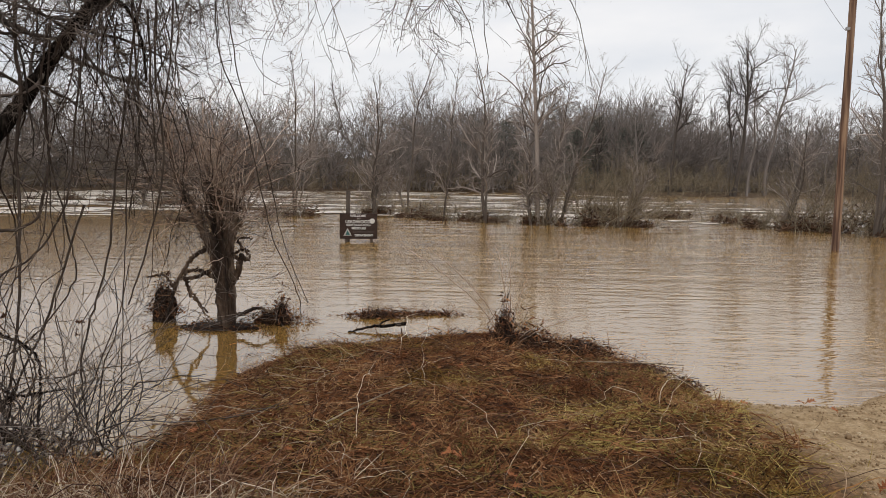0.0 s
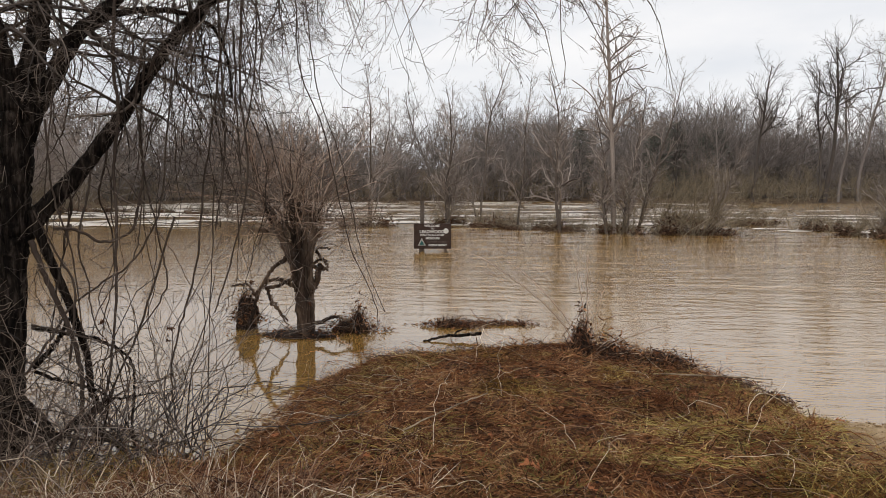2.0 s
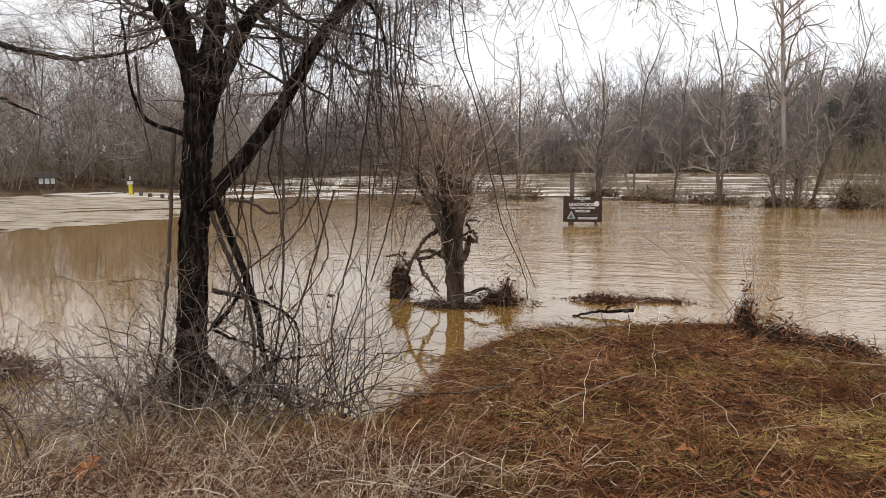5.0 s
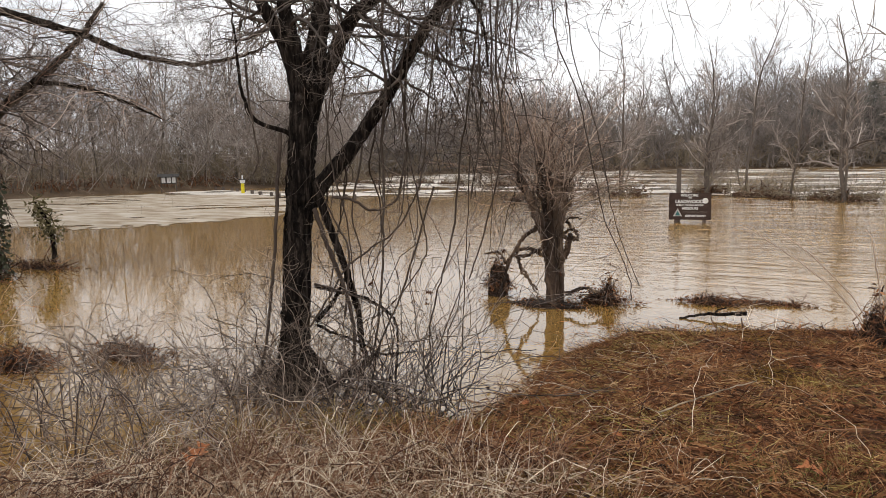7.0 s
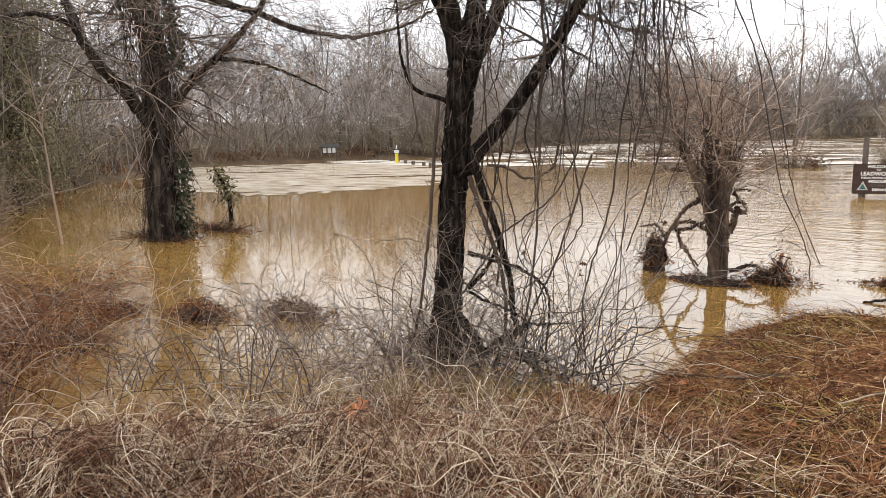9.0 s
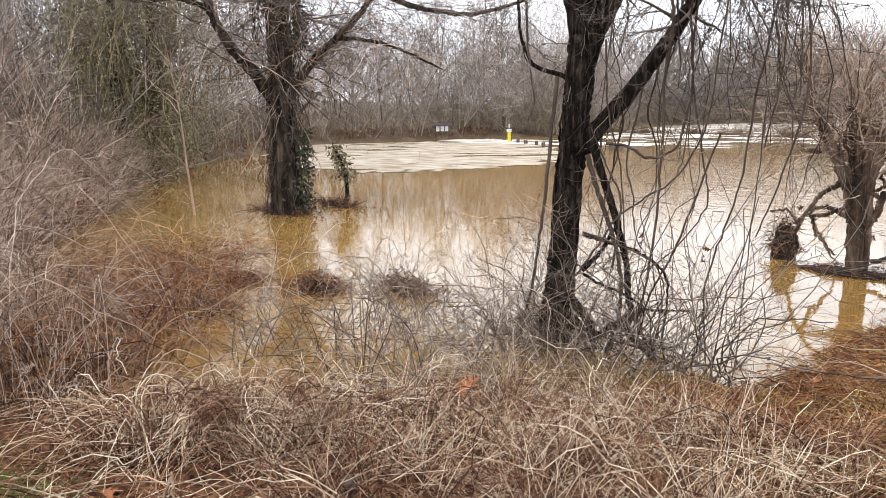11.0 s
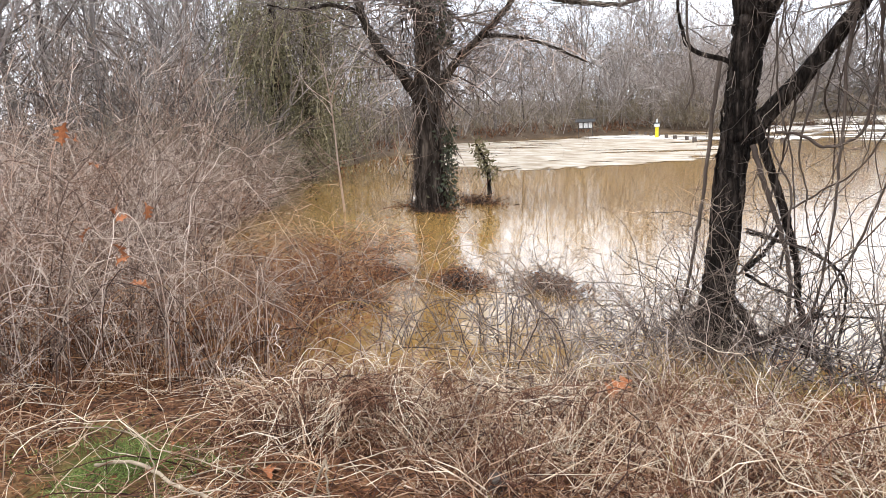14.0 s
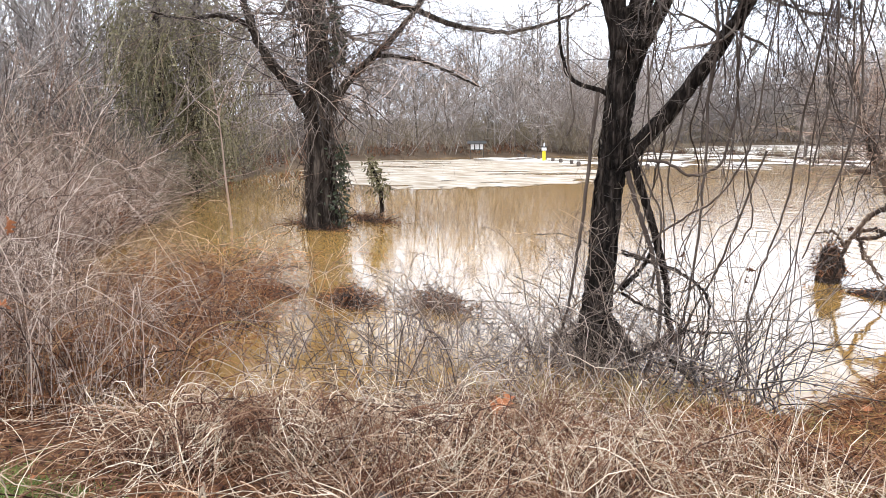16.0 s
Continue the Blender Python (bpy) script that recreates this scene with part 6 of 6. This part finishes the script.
yellow = Strands()
for k, (x, y, sx, sy) in enumerate([(1.0, 4.5, 0.2, 0.07), (0.92, 3.95, 0.26, 0.06), (1.25, 4.75, 0.2, 0.05), (0.7, 3.2, 0.15, 0.06), (-1.3, 6.9, 0.25, 0.3), (-1.35, 5.9, 0.2, 0.3), (-0.9, 4.4, 0.3, 0.25)]):
    yellow.many(*stems_on_bank(420 if k < 4 else 320, spot(x, y, sx, sy), 0.07, 0.25, (0, 32), 4, 0.0026, 30 + k, curl=0.4))
yellow.many(*stems_on_bank(1500, lambda rg, c: (lambda y: (2.0 + 0.12 * (y - 3.4) + rg.normal(-0.22, 0.2, c), y))(rg.uniform(3.0, 6.6, c)), 0.05, 0.2, (5, 60), 4, 0.002, 50))
tagged(new("yellow_grass", yellow.mesh("yellow_grass", YELLOWGRASS)), "tufts of yellow-green flattened grass", "grass", kind="stuff")

green = Strands()
green.many(*stems_on_bank(4200, only(spot(-3.66, 0.24, 0.27, 0.2), lambda x, y: rough(x, y, 6.5) > -0.3), 0.02, 0.09, (30, 85), 3, 0.0022, 41))
green.many(*stems_on_bank(1600, only(patch(1.2, 2.0, 3.0, 6.6), dry_track), 0.02, 0.09, (30, 85), 3, 0.0016, 42))
green.many(*stems_on_bank(900, only(patch(-2.2, 0.6, 2.2, 4.2), lambda x, y: rough(x, y, 4.1) > 0.1), 0.04, 0.16, (30, 85), 4, 0.0018, 43))
tagged(new("green_grass", green.mesh("green_grass", GREENGRASS)), "short fresh green grass on the bank", "grass", kind="stuff")


def thicket(name, label, count, where, long, seed, mat, r=0.0035, up=(0.4, 1.2), n=10, kids=(6, 3)):
    """Arching canes with side shoots."""
    rng = random.Random(seed)
    out = {}
    rules = [(n, kids[0], 0.34, 55, -0.085, 0.23, 0.45, 0.1), (5, kids[1], 0.5, 50, -0.02, 0.26, 0.5, 0.1), (3, 0, 0.5, 45, 0.0, 0.2, 0.5, 0.2)]
    for x, y, z, wet in settle([where(rng) for _ in range(count)]):
        grow(out, rng, (x, y, max(-0.05, z) - 0.02), (rng.gauss(0, 0.6), rng.gauss(0, 0.6), rng.uniform(*up)), long * rng.uniform(0.5, 1.3), r * rng.uniform(0.7, 1.4), 0, rules)
    s = Strands()
    s.grown(out, (3, 3, 2))
    return tagged(new(name, s.mesh(name, mat)), label, "brambles", kind="stuff")


def under_edge(rg, c):
    x = rg.uniform(-9.6, -5.3, c)
    return x, rg.uniform(0.3, 1, c) ** 0.7 * (1.75 + np.clip(-5.6 - x, 0, 2.4) * 0.85) + rg.normal(0, 0.15, c)


thicket("bramble_thicket", "dense grey-brown bare bramble thicket on the bank", 330, lambda g: (g.uniform(-9.5, -5.4), g.uniform(-2.4, 1.2)), 1.6, 61, CANE, r=0.0036, up=(0.1, 1.0))
tangle("bramble_arches", "arching pale bramble canes tangled over the bank", "brambles", CANE,
       arches(620, patch(-9.4, -5.3, -2.4, 1.3), (0.8, 2.2), (0.6, 1.8), 161, 0.0034, 15, 10, 0.09), arches(520, patch(-6.8, -5.1, -1.8, 1.5), (0.4, 1.3), (0.3, 1.1), 162, 0.0032, 12, 8, 0.1))
tangle("bramble_edge", "low red-brown bramble canes trailing into the water", "brambles", MATTED,
       arches(900, under_edge, (0.3, 1.2), (0.15, 0.6), 163, 0.0036, 10, 9, 0.12), arches(700, patch(-9.0, -5.3, -1.4, 1.2), (0.3, 0.9), (0.15, 0.6), 164, 0.0036, 9, 7, 0.12))
tangle("bramble_tips", "pale canes arching over the red-brown bramble edge", "brambles", CANE, arches(110, under_edge, (0.6, 1.5), (0.3, 0.85), 165, 0.0024, 16, 8, 0.09))
thicket("tall_brush", "tall bare brush behind the bramble thicket", 330, lambda g: (g.uniform(-20, -8.2), g.uniform(-8, 0.6)), 2.2, 63, CANE, r=0.0045, up=(0.6, 1.8))
thicket("bank_brambles", "grey bramble canes among dry grass at the water's edge", 90, lambda g: (g.uniform(-4.6, -2.3), g.uniform(2.0, 4.4)), 0.85, 64, BRAMBLE, r=0.0034, kids=(5, 2))
thicket("water_weeds", "thin dark dead canes standing in shallow flood water", 150, lambda g: (g.uniform(-6.3, -3.1), g.uniform(2.3, 4.6)), 0.95, 66, BRAMBLE, r=0.0042, up=(0.7, 2.6), n=9, kids=(5, 2))
thicket("dead_weeds", "thin dark dead weeds with withered heads standing in flood water", 80, lambda g: (g.uniform(-6.6, -3.3), g.uniform(2.6, 5.3)), 0.9, 67, BRAMBLE, r=0.0038, up=(0.9, 2.8), n=9, kids=(4, 2))
thicket("grey_canes", "slender pale grey canes rising beside the vine-hung tree", 34, lambda g: (g.uniform(-3.5, -2.2), g.uniform(4.1, 5.0)), 2.1, 68, TWIG, r=0.0046, up=(1.6, 3.2), n=12, kids=(5, 2))
tangle("weed_arches", "dark crooked canes bowed over the shallow water", "brambles", BRAMBLE, arches(90, patch(-6.4, -3.0, 2.2, 4.4), (0.6, 1.7), (0.3, 0.9), 166, 0.0038, 13, 5, 0.12))
tangle("trailing_canes", "pale dead canes lying over the bank", "dead canes", STRAW, arches(170, patch(-1.9, 1.9, 2.8, 6.6), (0.3, 1.2), (0.03, 0.2), 65, 0.002, 12, 3, 0.12))

for x, y, size, count, seed, steep, core, label in (
        (0.6, 6.9, (0.19, 0.16, 0.56), 620, 71, 0.7, 0.56, "dark pointed root ball of flood debris on the bank's tip"),
        (0.9, 7.0, (0.36, 0.26, 0.34), 480, 79, 0.35, 0.5, "dark tangle of flood debris on the bank's tip"),
        (1.4, 7.1, (0.5, 0.28, 0.2), 420, 72, 0.2, 0.5, "dark line of flood debris along the bank's edge"),
        (1.95, 6.85, (0.45, 0.26, 0.14), 360, 73, 0.15, 0.4, "brown sticks and litter washed up along the bank's edge"),
        (2.25, 6.4, (0.3, 0.3, 0.1), 160, 83, 0.3, 0.0, "thin dark drift sticks at the gravel's edge"),
        (0.1, 7.4, (0.5, 0.2, 0.1), 220, 84, 0.1, 0.3, "dark sodden litter along the bank's crest"),
        (-0.5, 7.7, (0.6, 0.2, 0.12), 220, 80, 0.05, 0.0, "dark sodden litter along the bank's edge")):
    debris_clump("debris_heap", (x, y, float(height(x, y)) - 0.02), size, count, seed, label, steep=steep, core=core)
tangle("dark_sticks", "dark wet sticks and stems scattered over the bank", "sticks", DEBRIS, arches(420, only(patch(-2.0, 2.0, 2.8, 8.0), dry_track), (0.12, 0.6), (0.01, 0.06), 68, 0.0032, 7, 2, 0.14))
debris_clump("debris_raft", (-1.0, 10.05, 0), (0.6, 0.22, 0.16), 360, 74, "low floating raft of drifted stems", core=0.4)
debris_clump("debris_raft", (-0.3, 10.3, 0), (0.8, 0.18, 0.05), 240, 75, "low floating raft of drifted stems", core=0.3)
debris_clump("debris_heap", (-7.1, 4.15, 0), (0.55, 0.4, 0.26), 700, 76, "brown heap of drifted grass in shallow flood water", mat=MATTED, thick=0.6, core=0.5)
debris_clump("debris_heap", (-6.3, 4.85, 0), (0.8, 0.35, 0.22), 420, 77, "brown heap of drifted sticks in shallow flood water", thick=0.8, core=0.3)
for k, (x, y, tall, label) in enumerate((
        (-7.28, 2.22, 0.32, "dark rusty heap of drifted stems under the brambles"),
        (-7.18, 2.76, 0.26, "dark rusty heap of drifted stems under the brambles"),
        (-8.21, 3.71, 0.12, "brown mat of drifted grass in shallow flood water"),
        (-9.45, 3.14, 0.16, "brown mat of drifted grass in shallow flood water"))):
    debris_clump("debris_heap", (x, y, 0), (0.55, 0.45, tall), 420, 180 + k, label, mat=MATTED, thick=0.6, core=0.5, steep=0.2)
debris_clump("debris_heap", (-1.25, 7.9, 0), (0.3, 0.2, 0.2), 120, 78, "small heap of sodden leaves at the water's edge")


def dead_weed():
    """Thin dead stems that rise from the root ball on the bank's tip."""
    rng = random.Random(12)
    x, y = 0.66, 6.9
    z = float(height(x, y))
    ob = thing("dead_weed", "tall thin dead weed stems rising from flood debris", "weed", at=(x, y, z))
    for k, (dx, h, bend) in enumerate([(-0.14, 1.0, -0.1), (-0.02, 1.05, 0.1), (-0.75, 0.95, -0.25), (-1.15, 1.05, -0.3), (0.16, 0.75, -0.3), (0.75, 0.35, 0.2), (0.4, 0.3, 0.2), (-0.1, 0.6, 0.05)]):
        line = [(0, 0, -0.03), (dx * 0.3, 0, h * 0.45), (dx * 0.7, 0.03, h * 0.8), (dx, 0.05, h), (dx + bend * 0.4, 0.05, h * (0.93 if k % 2 else 1.05))]
        me, pts, rad = limb_mesh("stem", line, 0.006, 0.002, CANE, 5, 0.004, 700 + k)
        part("stem", me, ob)


dead_weed()


def drift_log():
    log = thing("drift_log", "dark forked piece of driftwood floating by the bank", "log", at=(-0.95, 9.08, 0.02))
    me, pts, rad = limb_mesh("bole", [(-0.35, -0.1, -0.02), (-0.1, 0, 0.03), (0.2, 0.06, 0.05), (0.42, 0.1, 0.07)], 0.014, 0.026, BARK, 9, 0.006, 5)
    part("bole", me, log)
    me, pts, rad = limb_mesh("snag", [(0.05, 0.03, 0.04), (0.1, 0.05, 0.1), (0.22, 0.06, 0.13)], 0.014, 0.008, BARK, 6, 0.004, 6)
    part("snag", me, log)


drift_log()


def loose_wood():
    """Single dead sticks that can be told apart on the bank."""
    for name, label, line, r0, r1 in (
            ("dead_stalk", "single pale dead stalk standing in flood water", [(-10.49, 8.15, -0.2), (-10.5, 8.16, 0.25), (-10.48, 8.17, 0.7)], 0.012, 0.006),
            ("fallen_branch", "pale fallen branch lying in straw beside green grass", [(-3.62, 0.1, 0.47), (-3.43, 0.25, 0.52), (-3.1, 0.38, 0.52), (-2.76, 0.52, 0.54), (-2.55, 0.62, 0.5)], 0.009, 0.007),
            ("broken_stick", "broken pale stick standing in straw", [(-2.76, 0.79, 0.42), (-2.79, 0.86, 0.53), (-2.82, 0.91, 0.6), (-2.815, 0.912, 0.6), (-2.76, 0.89, 0.52), (-2.7, 0.88, 0.42)], 0.006, 0.004),
            ("dead_stick", "thin pale dead stick lying across red-brown litter", [(-0.77, 4.26, 0.47), (-0.52, 4.56, 0.52), (-0.26, 5.05, 0.50)], 0.006, 0.004),
            ("drift_stick", "dark bare drift stick jutting over the water", [(1.04, 6.30, 0.36), (1.73, 6.53, 0.30), (2.41, 6.76, 0.22)], 0.009, 0.005),
            ("bent_cane", "dark bent cane arching over green grass", [(-4.05, -0.12, 0.5), (-3.6, 0.02, 0.68), (-3.19, 0.25, 0.75), (-3.0, 0.29, 0.66), (-2.93, 0.27, 0.45)], 0.0035, 0.002),
            ("long_stalk", "long pale stalk lying over straw", [(-3.22, 0.33, 0.5), (-3.0, 0.75, 0.56), (-2.71, 1.17, 0.5)], 0.0032, 0.002)):
        ob = thing(name, label, "stick")
        me, pts, rad = limb_mesh("shaft", line, r0, r1, PALEWOOD, 8, 0.003, 90)
        part("shaft", me, ob)
    rng = random.Random(6)
    stub = thing("wood_stub", "small grey weathered wood stub in dry grass", "wood stub", at=(-2.48, 1.52, float(height(-2.48, 1.52)) - 0.05))
    part("stub", solid("stub", round_post(0.055, 0.035, 0.13, 13, 0, 7, 0.22, rng), GREYWOOD), stub)


loose_wood()


def oak_leaf(rng):
    """A lobed, curled dry leaf."""
    bm = bmesh.new()
    n = 20
    left, right, mid = [], [], []
    for i in range(n + 1):
        f = i / n
        w = 0.34 * math.sin(math.pi * f ** 0.8) * (0.68 + 0.42 * math.cos(f * 25)) + 0.014
        z = 0.3 * math.sin(f * 3.0) * 0.6
        mid.append(bm.verts.new((f - 0.5, 0, z)))
        left.append(bm.verts.new((f - 0.5 + 0.3 * w, w * 0.9, z + w * (0.6 + 0.3 * math.sin(f * 9)))))
        right.append(bm.verts.new((f - 0.5 + 0.3 * w, -w * 0.9, z + w * (0.35 + 0.4 * math.sin(f * 7 + 1)))))
    for i in range(n):
        bm.faces.new((mid[i], mid[i + 1], left[i + 1], left[i]))
        bm.faces.new((right[i], right[i + 1], mid[i + 1], mid[i]))
    return solid("fallen_leaf", bm, LEAF)


rng = random.Random(15)
leaf_mesh = oak_leaf(rng)
# big leaves that lie or hang where they can be told apart, then a scatter
leaves = [(0.04, 3.65, 0.16), (-2.79, 2.52, 0.2), (-3.15, 0.75, 0.15)]
while len(leaves) < 80:
    x, y = rng.uniform(-4.5, 3), rng.uniform(0.4, 8)
    if float(nearest(x, y)) < -0.1:
        leaves.append((x, y, rng.uniform(0.05, 0.11)))
for k, (x, y, big) in enumerate(leaves):
    lf = new("fallen_leaf", leaf_mesh)
    z = float(height(x, y)) + (0.03 if k else 0.05)
    if k == 1:
        z = 0.5
    lf.matrix_basis = Matrix.LocRotScale((x, y, z), Euler((rng.gauss(0, 0.3), rng.gauss(0, 0.3), rng.uniform(0, 6.28))), (big, big, big))
    tagged(lf, "curled red-brown dry oak leaf on the bank", "leaf", "fallen leaves")


# withered leaves still caught on the brambles
for k, (x, y, z, big) in enumerate([(-5.2, 0.21, 1.95, 0.15), (-5.2, 0.25, 1.91, 0.12), (-5.09, 0.43, 1.45, 0.15), (-5.12, 0.6, 1.44, 0.12), (-5.04, 0.25, 1.33, 0.12), (-4.99, 0.4, 1.2, 0.16), (-5.14, 0.34, 1.74, 0.1), (-4.98, 0.43, 1.15, 0.11), (-5.3, 0.53, 0.91, 0.15), (-5.29, 0.48, 1.37, 0.12)]):
    lf = new("withered_leaf", leaf_mesh)
    lf.matrix_basis = Matrix.LocRotScale((x, y, z), Euler((rng.gauss(0, 0.7), rng.gauss(0, 0.7), rng.uniform(0, 6.28))), (big, big, big))
    tagged(lf, "withered orange-brown leaf caught on bramble canes", "leaf", "withered leaves")


brown_leaf = leaf_mesh.copy()
brown_leaf.materials.clear()
brown_leaf.materials.append(LITTER)
for x, y, z in ((-2.89, 5.24, 0.83), (-2.91, 5.24, 0.78), (-2.88, 5.25, 0.89), (-2.43, 5.46, 0.03), (-3.32, 4.99, 0.98), (-3.16, 5.09, 0.34), (-1.82, 5.68, 1.05), (-2.28, 5.52, 1.24)):
    lf = new("hanging_leaf", brown_leaf)
    lf.matrix_basis = Matrix.LocRotScale((x, y, z), Euler((rng.gauss(1.3, 0.4), rng.gauss(0, 0.5), rng.uniform(0, 6.28))), (0.075,) * 3)
    tagged(lf, "dark withered leaf hanging on a vine", "leaf", "hanging leaves")


def pebbles():
    rg = np.random.RandomState(9)
    x, y = rg.uniform(1.9, 6.0, 7000), rg.uniform(2.8, 6.9, 7000)
    ok = (x - 1.95 - 0.12 * (y - 3.4) > rg.uniform(0, 0.4, 7000)) & (nearest(x, y) < 0.3)
    x, y = x[ok], y[ok]
    r = rg.uniform(0.004, 0.013, len(x)) * (1 + 1.5 * (rg.uniform(0, 1, len(x)) > 0.97))
    cube = np.array([(a, b, c) for c in (-1, 1) for b in (-1, 1) for a in (-1, 1)]) * 0.6
    v = cube[None] * r[:, None, None] * rg.uniform(0.6, 1.2, (len(x), 8, 3))
    v += np.stack([x, y, height(x, y) + r * 0.15], 1)[:, None]
    faces = np.array([(0, 2, 3, 1), (4, 5, 7, 6), (0, 1, 5, 4), (2, 6, 7, 3), (0, 4, 6, 2), (1, 3, 7, 5)])
    q = (faces[None] + 8 * np.arange(len(x))[:, None, None]).reshape(-1, 4)
    tagged(new("gravel", mesh_from("gravel", v.reshape(-1, 3), q, STONE)), "tan gravel stones on the sandy ramp", "gravel", kind="stuff")


pebbles()
